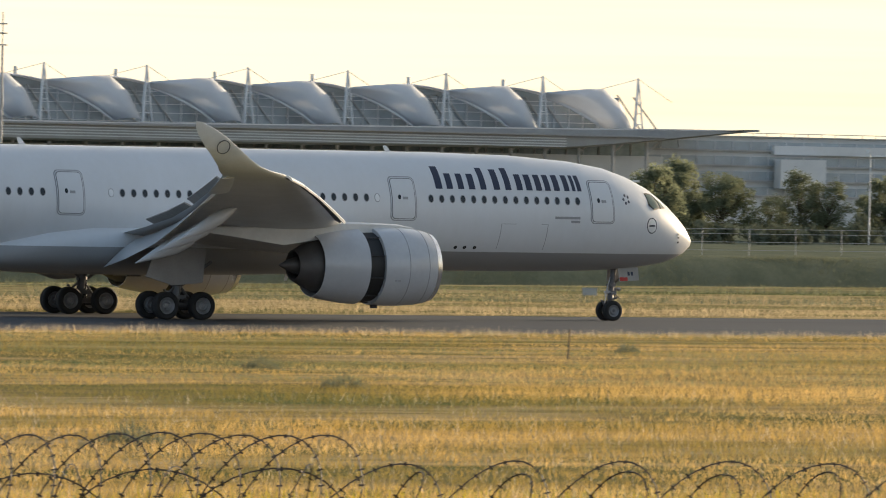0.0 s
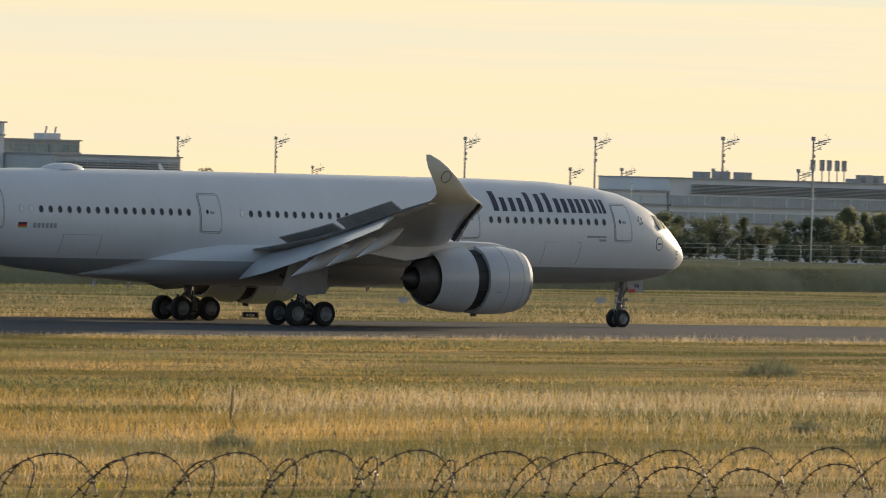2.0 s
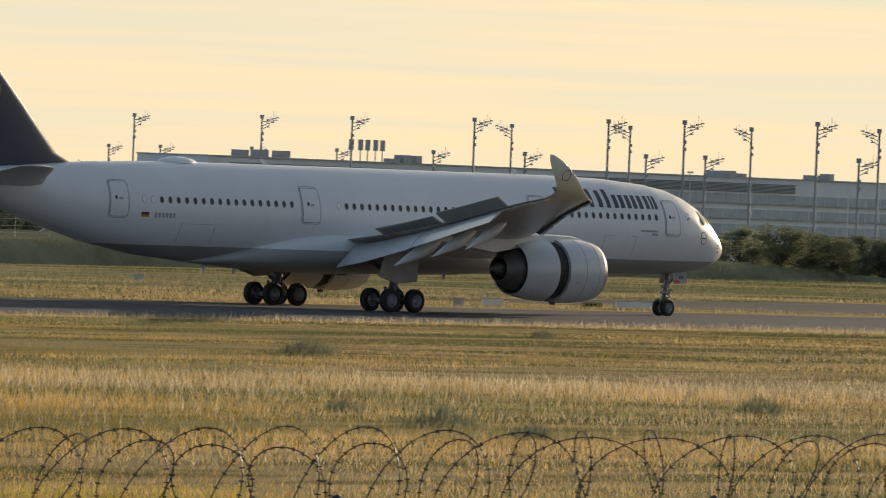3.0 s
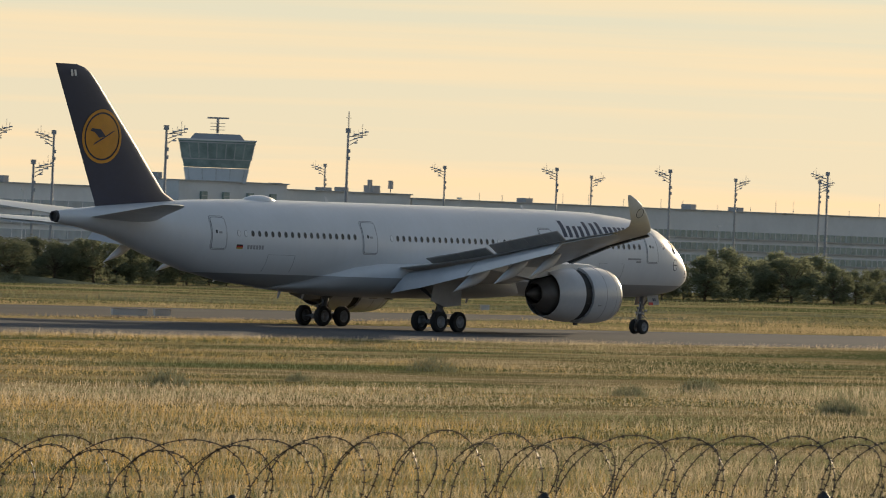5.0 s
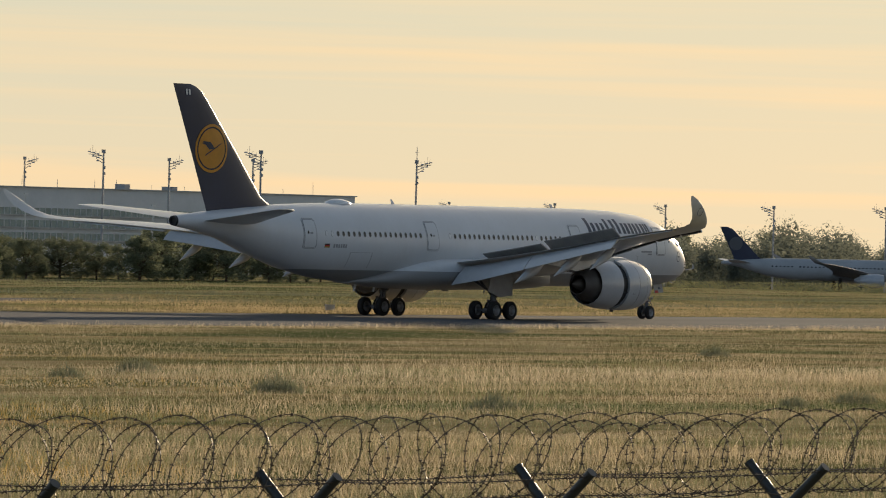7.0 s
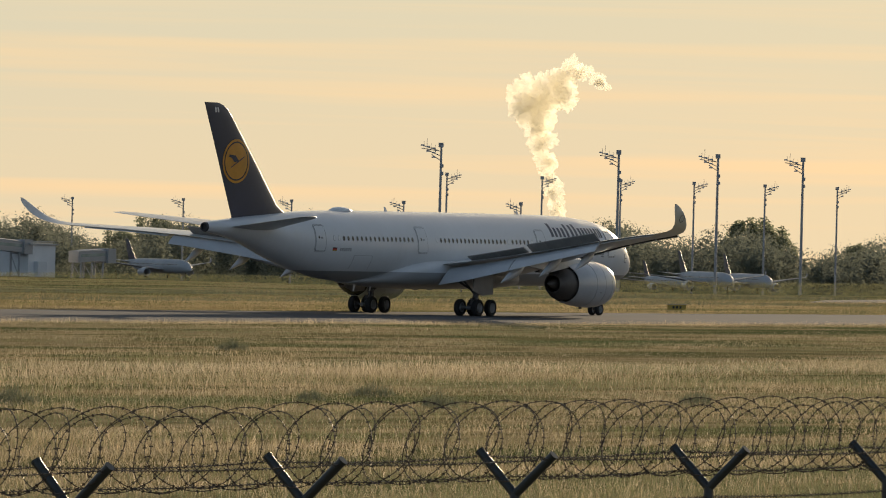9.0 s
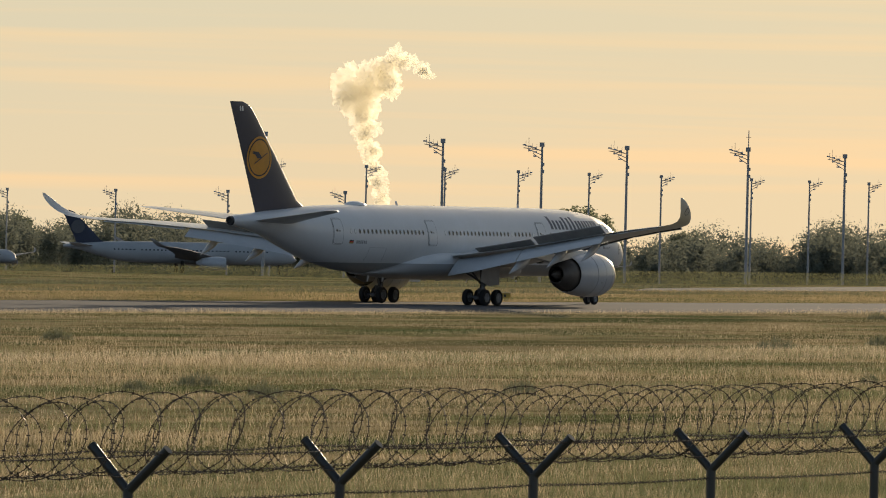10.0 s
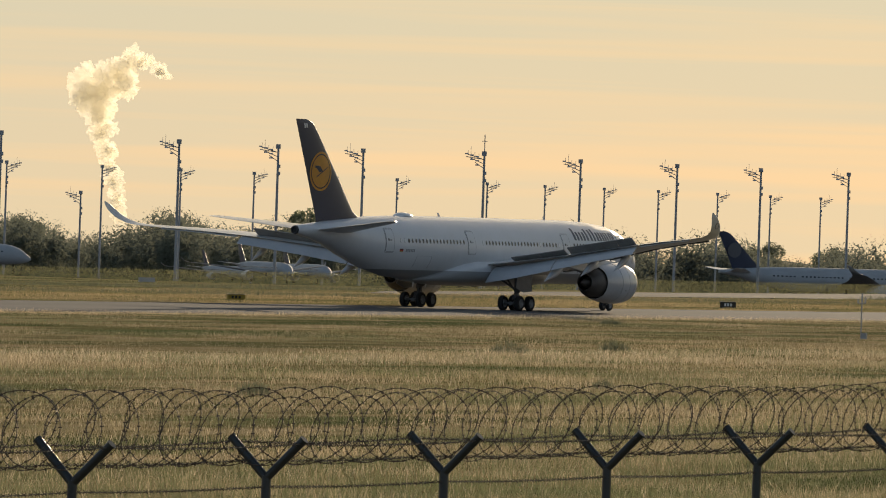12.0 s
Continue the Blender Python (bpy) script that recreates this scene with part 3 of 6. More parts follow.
def build_wing(plane, side):
    FLEX["tip"] = -0.62 if side > 0 else 0.10
    rows = [(y, le, ch, z + flexed(y), th, tw, cant) for y, le, ch, z, th, tw, cant in WINGROWS]
    part("wing", side_loft(surface(rows, 11), side), WING, plane, "light grey swept wing with upturned tip")
    # slats, drooped forward of the leading edge
    for y0, y1 in ((4.2, 8.6), (12.2, 16.3), (16.5, 20.6), (20.8, 24.9), (25.1, 28.6)):
        rings = []
        for k in range(5):
            y = y0 + (y1 - y0) * k / 4
            le, ch, z = wing_at(y)
            c = max(0.75, ch * 0.13)
            pts = [(0.35, 0.12), (-0.05, 0.08), (-0.30, -0.06), (-0.40, -0.20), (-0.34, -0.28), (-0.22, -0.20), (0.0, -0.06), (0.33, 0.05)]
            rings.append([(-(le + px * c), y, z + pz * c - 0.02) for px, pz in pts])
        part("slat", side_loft(rings, side), WHITE, plane, "white drooped leading-edge slat")
        # black strip that stands for the shade in the hollow behind the slat
        rings = []
        for y in (y0, y1):
            le, ch, z = wing_at(y)
            c = max(0.75, ch * 0.13)
            rings.append([(-(le - 0.20 * c), y, z - 0.19 * c), (-(le - 0.02 * c), y, z - 0.10 * c), (-(le + 0.12 * c), y, z - 0.14 * c), (-(le - 0.14 * c), y, z - 0.26 * c)])
        part("slat_gap_shade", side_loft(rings, side), BLACK, plane, "black strip standing for the shaded cove behind the slat")
    # flaps, lowered behind the trailing edge
    for y0, y1, c0, c1 in ((3.6, 10.9, 2.55, 2.0), (11.0, 21.2, 1.95, 1.3)):
        rings = []
        for k in range(6):
            t = k / 5
            y = y0 + (y1 - y0) * t
            le, ch, z = wing_at(y)
            c = c0 + (c1 - c0) * t
            x0, z0 = le + ch - 0.32 * c, z - 0.06
            d = 36
            ring = []
            for u, h in foil(c, 0.12, 7):
                ring.append((-(x0 + u * math.cos(radians(d)) + h * math.sin(radians(d))), y, z0 - u * math.sin(radians(d)) + h * math.cos(radians(d))))
            rings.append(ring)
        part("flap", side_loft(rings, side), COWL, plane, "pale grey lowered trailing-edge flap")
    # aileron
    rings = []
    for y in (21.6, 25.2, 28.2):
        le, ch, z = wing_at(y)
        c = ch * 0.24
        rings.append([(-(le + ch - c * 0.9 + u * 0.985), y, z + h - u * 0.17) for u, h in foil(c, 0.16, 7)])
    part("aileron", side_loft(rings, side), WING, plane)
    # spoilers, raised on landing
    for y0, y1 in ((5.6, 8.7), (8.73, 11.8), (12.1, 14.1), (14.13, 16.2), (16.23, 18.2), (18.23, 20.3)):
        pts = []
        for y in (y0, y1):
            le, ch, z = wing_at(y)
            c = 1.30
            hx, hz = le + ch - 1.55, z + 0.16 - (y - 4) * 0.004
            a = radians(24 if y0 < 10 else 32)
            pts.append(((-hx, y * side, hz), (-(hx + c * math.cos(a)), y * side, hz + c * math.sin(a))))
        part("spoiler", plate((pts[0][0], pts[1][0], pts[1][1], pts[0][1]), 0.07), PANEL_GREY, plane, "raised spoiler panel, darkened to stand for its shaded underside")
    # flap track fairings
    for y, ln, r in ((11.0, 3.9, 0.56), (15.4, 3.6, 0.50), (19.4, 3.3, 0.44)):
        le, ch, z = wing_at(y)
        x0 = le + ch - 1.75
        rings = []
        for t, k in ((0, 0.05), (0.1, 0.5), (0.25, 0.86), (0.42, 0.92), (0.6, 0.68), (0.8, 0.36), (1.0, 0.03)):
            drop = 0.62 + 1.65 * t
            rings.append([(-(x0 + t * ln), y + 0.8 * r * k * math.cos(a), z - drop + 0.95 * r * k * math.sin(a)) for a in (2 * math.pi * i / 14 for i in range(14))])
        part("flap_track_fairing", side_loft(rings, side), COWL, plane, "pointed grey fairing under the flap")
    # engine
    ey, ez = 10.5 * side, 2.86
    cen = (0, ey, ez)
    eng = part("engine", turned([(-22.20, 1.58), (-22.16, 1.62), (-22.14, 1.66), (-22.18, 1.72), (-22.5, 1.83), (-23.1, 1.92), (-23.9, 1.97), (-24.7, 1.97), (-25.45, 1.93),
                                 (-25.45, 1.60), (-24.4, 1.52), (-23.2, 1.50), (-22.6, 1.52), (-22.20, 1.58)], 48, "x", cen), COWL, plane, "grey turbofan cowling with the reverser open")
    part("inlet_lip", turned([(-22.32, 1.60), (-22.2, 1.595), (-22.12, 1.63), (-22.10, 1.67), (-22.14, 1.735), (-22.42, 1.82)], 48, "x", cen), LIP, eng, "bare metal inlet lip")
    part("reverser_cascade", turned([(-25.4, 1.74), (-26.4, 1.72)], 48, "x", cen), BLACK, eng, "black open reverser gap")
    for i in range(10):
        a = 2 * math.pi * (i + 0.5) / 10
        part("cascade_rod", rod((-25.4, ey + 1.8 * math.cos(a), ez + 1.8 * math.sin(a)), (-26.4, ey + 1.78 * math.cos(a), ez + 1.78 * math.sin(a)), 0.035, n=5), DARK, eng)
    SLEEVES.append(part("reverser_sleeve", turned([(-26.32, 1.62), (-26.32, 1.90), (-27.2, 1.84), (-28.1, 1.70), (-28.75, 1.55), (-28.75, 1.52), (-28.0, 1.52), (-26.6, 1.58), (-26.32, 1.62)], 48, "x", cen), COWL, eng, "grey reverser sleeve slid back, later closed"))
    part("core_cowl", turned([(-25.0, 1.3), (-27.7, 1.40), (-28.6, 1.34), (-29.3, 1.02), (-29.75, 0.78), (-29.75, 0.70), (-29.3, 0.66)], 32, "x", cen), NOZZLE, eng, "dark hot-section cowl")
    part("exhaust_plug", turned([(-28.9, 0.56), (-29.6, 0.46), (-30.2, 0.22), (-30.55, 0.03)], 24, "x", cen, cap=True), NOZZLE, eng)
    part("duct_back", turned([(-27.0, 1.55), (-27.05, 0.3)], 32, "x", cen), BLACK, eng)
    for x, r in ((-22.95, 1.903), (-24.1, 1.976)):
        part("cowl_seam", turned([(x + 0.015, r - 0.02), (x + 0.015, r + 0.004), (x - 0.015, r + 0.004), (x - 0.015, r - 0.02)], 48, "x", cen), SEAM, eng)
    for a in (200, 340):
        part("cowl_latch", box(-24.9, -24.6, ey + 1.975 * math.cos(radians(a)) - 0.02, ey + 1.975 * math.cos(radians(a)) + 0.02, ez + 1.975 * math.sin(radians(a)) - 0.04, ez + 1.975 * math.sin(radians(a)) + 0.04), SEAM, eng)
    bm = turned([(-23.5, 1.5), (-23.55, 0.5), (-23.1, 0.35), (-22.7, 0.05)], 32, "x", cen)
    part("fan", bm, DARK, eng, "dark fan disc and spinner")
    bm = bmesh.new()
    for z0, z1 in ((-1.95, -2.08),):
        box(-25.3, -24.9, ey - 0.04, ey + 0.04, ez - 2.10, ez - 1.93, bm)
    part("drain_mast", bm, DARK, eng)
    rings = []
    for s, w, lo, hi in ((22.9, 0.06, 4.70, 4.82), (24.0, 0.24, 4.55, 5.0), (26.0, 0.36, 4.4, 5.06), (28.0, 0.40, 4.15, 5.1), (30.5, 0.38, 3.75, 4.9), (33.0, 0.28, 4.15, 4.8), (35.4, 0.05, 4.5, 4.75)):
        rings.append([(-s, ey + w * c, (lo + hi) / 2 + (hi - lo) / 2 * d) for c, d in ((-1, -0.8), (0, -1), (1, -0.8), (1, 0.7), (0.5, 1), (-0.5, 1), (-1, 0.7))])
    part("pylon", loft(rings), WING, plane, "grey engine pylon")


def wheel(parent, at, r, w):
    hub = part("wheel", turned([(-w * 0.42, r * 0.60), (-w * 0.5, r * 0.72), (-w * 0.48, r * 0.9), (-w * 0.34, r), (0, r * 1.012), (w * 0.34, r), (w * 0.48, r * 0.9), (w * 0.5, r * 0.72), (w * 0.42, r * 0.60)], 40, "y"),
               RUBBER, parent, "black aircraft tyre", at=at)
    part("rim", turned([(-w * 0.36, 0.02), (-w * 0.30, r * 0.2), (-w * 0.42, r * 0.3), (-w * 0.22, r * 0.42), (-w * 0.44, r * 0.60), (w * 0.44, r * 0.60), (w * 0.22, r * 0.42), (w * 0.42, r * 0.3), (w * 0.30, r * 0.2), (w * 0.36, 0.02)], 32, "y"),
         RIM, hub, "grey metal wheel rim")
    WHEELS.append((hub, at.translation.copy(), r))


WHEELS = []


def build_main_gear(plane, side):
    y = 5.3 * side
    gear = part("main_gear", rod((-33.6, y, 0.75), (-33.3, y - 0.15 * side, 3.4), 0.20, 0.26, 14), GEAR, plane, "grey main landing gear leg")
    part("bogie_beam", rod((-32.45, y, 0.72), (-34.75, y, 0.68), 0.17, n=12), GEAR, gear)
    for s in (32.58, 34.62):
        part("axle", rod((-s, y - 0.95, 0.70), (-s, y + 0.95, 0.70), 0.10, n=10), GEAR, gear)
    part("side_brace", rod((-33.45, y, 1.9), (-33.2, y - 2.2 * side, 3.0), 0.10, n=8), GEAR, gear)
    part("drag_brace", rod((-33.5, y, 1.55), (-31.6, y, 2.9), 0.09, n=8), GEAR, gear)
    for dx, dz in ((-0.35, 1.2), (0.3, 1.35), (0.15, 2.0)):
        part("hydraulic_line", rod((-33.6 + dx, y - 0.2 * side, 0.8), (-33.4 + dx * 0.5, y - 0.15 * side, dz + 0.9), 0.035, n=6), DARK, gear)
    part("retraction_jack", rod((-33.45, y - 0.1 * side, 1.7), (-34.9, y - 0.3 * side, 2.9), 0.08, n=8), GEAR, gear)
    part("pitch_trimmer", rod((-33.3, y, 1.6), (-32.75, y, 0.95), 0.07, n=8), GEAR, gear)
    part("pitch_trimmer", rod((-33.7, y, 1.6), (-34.4, y, 0.95), 0.06, n=8), GEAR, gear)
    for dy in (-0.35, 0.35):
        part("brake_rod", rod((-32.6, y + dy, 0.5), (-34.6, y + dy, 0.5), 0.04, n=6), DARK, gear)
    part("lug_block", box(-33.85, -33.15, y - 0.32, y + 0.32, 1.02, 1.22), GEAR, gear, smooth=False)
    part("leg_collar", turned([(1.7, 0.2), (1.75, 0.28), (2.1, 0.28), (2.15, 0.22)], 16, "z", (-33.45, y, 0)), GEAR, gear)
    part("torque_link", plate(((-33.9, y - 0.2, 0.95), (-33.9, y + 0.2, 0.95), (-34.25, y + 0.1, 1.5), (-34.25, y - 0.1, 1.5)), 0.06), GEAR, gear)
    part("piston", rod((-33.6, y, 0.75), (-33.45, y, 1.9), 0.13, n=12), STEEL, gear, "bright oleo piston")
    part("gear_door", plate(((-32.4, y + 0.95 * side, 3.6), (-35.2, y + 0.95 * side, 3.7), (-35.9, y + 1.15 * side, 2.15), (-34.4, y + 1.15 * side, 1.72), (-32.7, y + 1.15 * side, 1.85)), 0.07), PANEL_GREY, plane, "hanging main gear door, grey darkened to stand for shade")
    part("belly_door", plate(((-33.2, 0.5 * side, 2.32), (-34.0, 0.5 * side, 2.32), (-34.0, 0.75 * side, 2.05), (-33.2, 0.75 * side, 2.05)), 0.05), PANEL_GREY, plane)
    for s in (32.58, 34.62):
        for dy in (-0.87, 0.87):
            wheel(gear, pose(-s, y + dy, 0.70), 0.70, 0.50)


def build_nose_gear(plane):
    gear = part("nose_gear", rod((-4.92, 0, 0.75), (-4.65, 0, 3.0), 0.13, 0.17, 12), GEAR, plane, "grey nose landing gear leg")
    part("axle", rod((-4.92, -0.5, 0.53), (-4.92, 0.5, 0.53), 0.08, n=10), GEAR, gear)
    part("piston", rod((-4.92, 0, 0.53), (-4.85, 0, 1.4), 0.10, n=10), STEEL, gear)
    part("drag_strut", rod((-4.8, 0, 1.75), (-3.7, 0, 2.8), 0.06, n=8), GEAR, gear)
    for dy in (-0.2, 0.2):
        part("steering_jack", rod((-4.62, dy, 1.45), (-5.1, dy, 1.52), 0.055, n=8), STEEL, gear)
    part("leg_collar", turned([(1.05, 0.13), (1.1, 0.17), (1.3, 0.17), (1.35, 0.13)], 14, "z", (-4.85, 0, 0)), GEAR, gear)
    part("leg_bracket", box(-5.0, -4.65, -0.2, 0.2, 1.80, 1.95), GEAR, gear)
    for k, (x0, z0, x1, z1) in enumerate(((-5.12, 0.75, -4.95, 1.7), (-4.6, 1.0, -4.45, 1.75), (-5.2, 1.3, -4.9, 2.3), (-4.35, 1.15, -4.7, 1.5))):
        part("hydraulic_line", rod((x0, 0.16 - 0.1 * k, z0), (x1, 0.12 - 0.08 * k, z1), 0.03, n=6), DARK if k % 2 else STEEL, gear)
    part("steering_collar", turned([(1.42, 0.15), (1.45, 0.22), (1.58, 0.22), (1.61, 0.15)], 14, "z", (-4.83, 0, 0)), STEEL, gear)
    part("steering_box", box(-4.98, -4.62, -0.25, 0.25, 1.38, 1.6), GEAR, gear)
    part("torque_link", plate(((-5.05, -0.12, 0.6), (-5.05, 0.12, 0.6), (-5.4, 0.05, 1.1), (-5.4, -0.05, 1.1)), 0.05), GEAR, gear)
    part("tow_fitting", rod((-4.85, 0, 1.25), (-4.45, 0, 1.2), 0.06, n=8), GEAR, gear)
    for dy in (-0.24, 0.24):
        part("taxi_lamp", turned([(-4.42, 0.02), (-4.42, 0.10), (-4.6, 0.08), (-4.62, 0.01)], 12, "x", (0, dy, 1.68)), STEEL, gear)
    for side in (-1, 1):
        d = part("nose_gear_door", plate(((-3.5, 0.5 * side, 2.85), (-4.75, 0.5 * side, 2.80), (-4.7, 0.66 * side, 2.08), (-3.5, 0.66 * side, 2.16)), 0.04), PANEL_GREY, plane, "grey nose gear door with a red patch")
        part("marking", plate(((-4.2, 0.62 * side, 2.30), (-4.68, 0.62 * side, 2.30), (-4.66, 0.665 * side, 2.10), (-4.2, 0.665 * side, 2.12)), 0.05), RED, d, "small red marking")
        for k in range(2):
            part("marking", plate(((-3.85 - k * 0.2, 0.56 * side, 2.60), (-3.97 - k * 0.2, 0.56 * side, 2.60), (-3.97 - k * 0.2, 0.61 * side, 2.40), (-3.85 - k * 0.2, 0.61 * side, 2.40)), 0.05), NAVY, d)
        wheel(gear, pose(-4.92, 0.36 * side, 0.53), 0.53, 0.36)


def decal(points, side, lift):
    """An outline (station, height) laid on the hull's side as a thin patch that follows its curve."""
    cs, cz = sum(p[0] for p in points) / len(points), sum(p[1] for p in points) / len(points)
    rings = []
    for k, e in ((0.02, lift), (0.25, lift), (0.5, lift), (0.75, lift), (1.0, lift), (1.0, -0.05)):
        ring = []
        for s, z in points:
            s, z = cs + (s - cs) * k, cz + (z - cz) * k
            ring.append((-s, side * (hull_side(s, z) + e), z))
        rings.append(ring)
    return loft(rings, cap=False)


def rounded(s0, s1, z0, z1, r):
    """A rounded rectangle as an outline with points along its sides too."""
    pts = []
    for cs, cz, a0 in ((s1 - r, z1 - r, 0), (s0 + r, z1 - r, 90), (s0 + r, z0 + r, 180), (s1 - r, z0 + r, 270)):
        pts += [(cs + r * math.cos(radians(a0 + k * 22.5)), cz + r * math.sin(radians(a0 + k * 22.5))) for k in range(5)]
        if a0 in (90, 270):
            x, up = (s0, -1) if a0 == 90 else (s1, 1)
            lo, hi = z0 + r, z1 - r
            steps = [lo + (hi - lo) * k / 6 for k in range(1, 6)]
            pts += [(x, z) for z in (steps if up > 0 else steps[::-1])]
    return pts


def patch(s0, s1, z0, z1, side, lift=0.012, nz=4, slant=0.0):
    """A rectangle on the hull's side in several strips, so that it follows the curve."""
    bm = bmesh.new()
    rows = []
    for k in range(nz + 1):
        z = z0 + (z1 - z0) * k / nz
        sh = slant * (k / nz)
        rows.append([bm.verts.new((-s, side * (hull_side(s, z) + e), z)) for s, e in ((s0 + sh, lift), (s1 + sh, lift), (s1 + sh, -0.05), (s0 + sh, -0.05))])
    for a, b in zip(rows, rows[1:]):
        for i in range(4):
            bm.faces.new((a[i], a[(i + 1) % 4], b[(i + 1) % 4], b[i]))
    bm.faces.new(rows[0])
    bm.faces.new(rows[-1])
    return bm


def oval(s, z, rs, rz, n=14):
    return [(s + rs * math.cos(2 * math.pi * i / n), z + rz * math.sin(2 * math.pi * i / n)) for i in range(n)]


FIN = [(7.7, 54.0, 63.0, 0.075), (8.2, 55.0, 63.2, 0.085), (8.8, 56.3, 63.5, 0.095), (12.3, 59.65, 65.12, 0.095), (15.7, 63.0, 66.72, 0.095), (16.5, 63.85, 67.1, 0.09), (16.85, 64.5, 67.25, 0.07), (17.05, 65.3, 67.36, 0.03)]


def fin_half(s, z):
    """Half thickness of the fin at a station and height."""
    le, te, th = lerp_table(FIN, z)
    u = min(max((s - le) / (te - le), 0.0), 1.0)
    return 1.1 * (te - le) * th * (2.969 * math.sqrt(u) - 1.26 * u - 3.516 * u ** 2 + 2.843 * u ** 3 - 1.036 * u ** 4) / 2


def fin_patch(s0, z0, r0, r1, side, lift):
    """A ring or disc laid on the fin's side."""
    bm = bmesh.new()
    n, rows = 48, 6
    rings = []
    for k in range(rows + 1):
        r = r0 + (r1 - r0) * k / rows
        ring = []
        for i in range(n):
            s, z = s0 + r * math.cos(2 * math.pi * i / n), z0 + r * math.sin(2 * math.pi * i / n)
            ring.append((-s, side * (fin_half(s, z) + lift), z))
        rings.append(ring)
    return loft(rings, cap=False, bm=bm)


def fin_shape(pts, side, lift):
    """A four-cornered mark laid on the fin's side."""
    bm = bmesh.new()
    n = 6
    a, b, c, d = pts
    rows = []
    for i in range(n + 1):
        row = []
        for j in range(n + 1):
            u, v = i / n, j / n
            s = (a[0] * (1 - u) + b[0] * u) * (1 - v) + (d[0] * (1 - u) + c[0] * u) * v
            z = (a[1] * (1 - u) + b[1] * u) * (1 - v) + (d[1] * (1 - u) + c[1] * u) * v
            row.append((-s, side * (fin_half(s, z) + lift), z))
        rows.append(row)
    return loft(rows, cap=False, close=False, bm=bm)


def build_airliner():
    plane = thing("airliner", "white wide-body jet airliner with dark blue tail on the runway", "airplane")
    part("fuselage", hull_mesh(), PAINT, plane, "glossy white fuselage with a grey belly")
    # wing-root fairing
    rings = []
    for s, top, low, half in ((20.2, 3.2, 2.5, 1.2), (22.0, 3.9, 2.38, 2.5), (24.5, 4.35, 2.25, 3.15), (28, 4.75, 2.18, 3.35), (33, 4.95, 2.12, 3.42), (37, 4.9, 2.12, 3.40), (39.5, 4.55, 2.16, 3.25), (42, 3.9, 2.28, 2.85), (44.5, 3.2, 2.46, 1.9), (46, 2.8, 2.55, 0.9)):
        c, r = (top + low) / 2, (top - low) / 2
        ring = []
        for i in range(48):
            a = 2 * math.pi * i / 48
            ca, sa = math.cos(a), math.sin(a)
            ring.append((-s, half * math.copysign(abs(ca) ** 0.75, ca), c + r * math.copysign(abs(sa) ** 0.75, sa)))
        rings.append(ring)
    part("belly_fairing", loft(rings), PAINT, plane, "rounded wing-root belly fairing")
    for side in (-1, 1):
        build_wing(plane, side)
        build_main_gear(plane, side)
        # tailplane
        rows = [(0.4, 57.6, 6.6, 6.95, 0.11, 0, 0), (1.3, 58.2, 6.2, 7.05, 0.11, 0, 0), (4.8, 60.9, 4.5, 7.45, 0.10, 0, 0), (8.6, 63.7, 2.8, 7.88, 0.09, 0, 0), (9.2, 64.4, 2.2, 7.95, 0.08, 0, 0), (9.37, 65.1, 1.3, 7.98, 0.06, 0, 0)]
        part("tailplane", side_loft(surface(rows), side), WING, plane, "grey swept tailplane")
    build_nose_gear(plane)
    # fin
    rings = []
    for z, le, te, th in FIN:
        rings.append([(-(le + u), h * 1.1, z) for u, h in foil(te - le, th)])
    fin = part("fin", loft(rings), NAVY, plane, "dark blue tail fin")
    fz, fs = 12.36, 62.80
    for side in (-1, 1):
        part("badge_ring", fin_patch(fs, fz, 1.60, 1.80, side, 0.012), ORANGE, fin, "orange ring")
        part("badge_disc", fin_patch(fs, fz, 0.0, 1.48, side, 0.012), ORANGE, fin, "orange disc")
        # plain blade shapes inside the disc
        for pts in (((0.80, -0.62), (0.66, -0.44), (-0.90, 0.36), (-1.15, 0.40)), ((1.05, 0.52), (0.20, 0.46), (-0.30, 0.0), (0.30, -0.10)), ((1.10, 0.34), (1.05, 0.44), (0.30, 0.30), (0.35, 0.16))):
            part("badge_mark", fin_shape([(fs + u, fz + v) for u, v in pts], side, 0.03), NAVY, fin)
        for k in range(2):
            part("marking", fin_shape([(65.4 + k * 0.32 + u, 16.25 + v) for u, v in ((0, 0), (0.2, 0), (0.27, 0.42), (0.07, 0.42))], side, 0.015), WING, fin)
    # tail cone end
    part("exhaust_cone", turned([(-66.75, 0.40), (-67.0, 0.36), (-67.0, 0.26), (-66.6, 0.2)], 20, "x", (0, 0, 6.96)), DARK, plane, "dark tail-cone exhaust")
    part("exhaust_back", turned([(-66.85, 0.30), (-66.86, 0.01)], 20, "x", (0, 0, 6.96)), BLACK, plane)
    # antenna dome and blades on the back
    rings = []
    for s, w, h in ((45.3, 0.1, 0.05), (45.7, 0.55, 0.26), (46.4, 0.72, 0.38), (47.3, 0.66, 0.36), (48.0, 0.36, 0.2), (48.3, 0.08, 0.04)):
        rings.append([(-s, w * math.cos(math.pi * i / 10), 8.52 + h * math.sin(math.pi * i / 10)) for i in range(11)])
    part("antenna_dome", loft(rings, close=False), WHITE, plane, "white antenna dome")
    for s in (18.2, 39.4):
        part("antenna", plate(((-s, 0, 8.5), (-(s + 0.42), 0, 8.5), (-(s + 0.62), 0, 8.98), (-(s + 0.42), 0, 8.98)), 0.05), WHITE, plane)
    for s in (27.0, 41.5, 44.0, 24.0):
        part("antenna", plate(((-s, 0, 2.6), (-(s + 0.35), 0, 2.6), (-(s + 0.5), 0, 1.92), (-(s + 0.35), 0, 1.92)), 0.04), WHITE, plane)
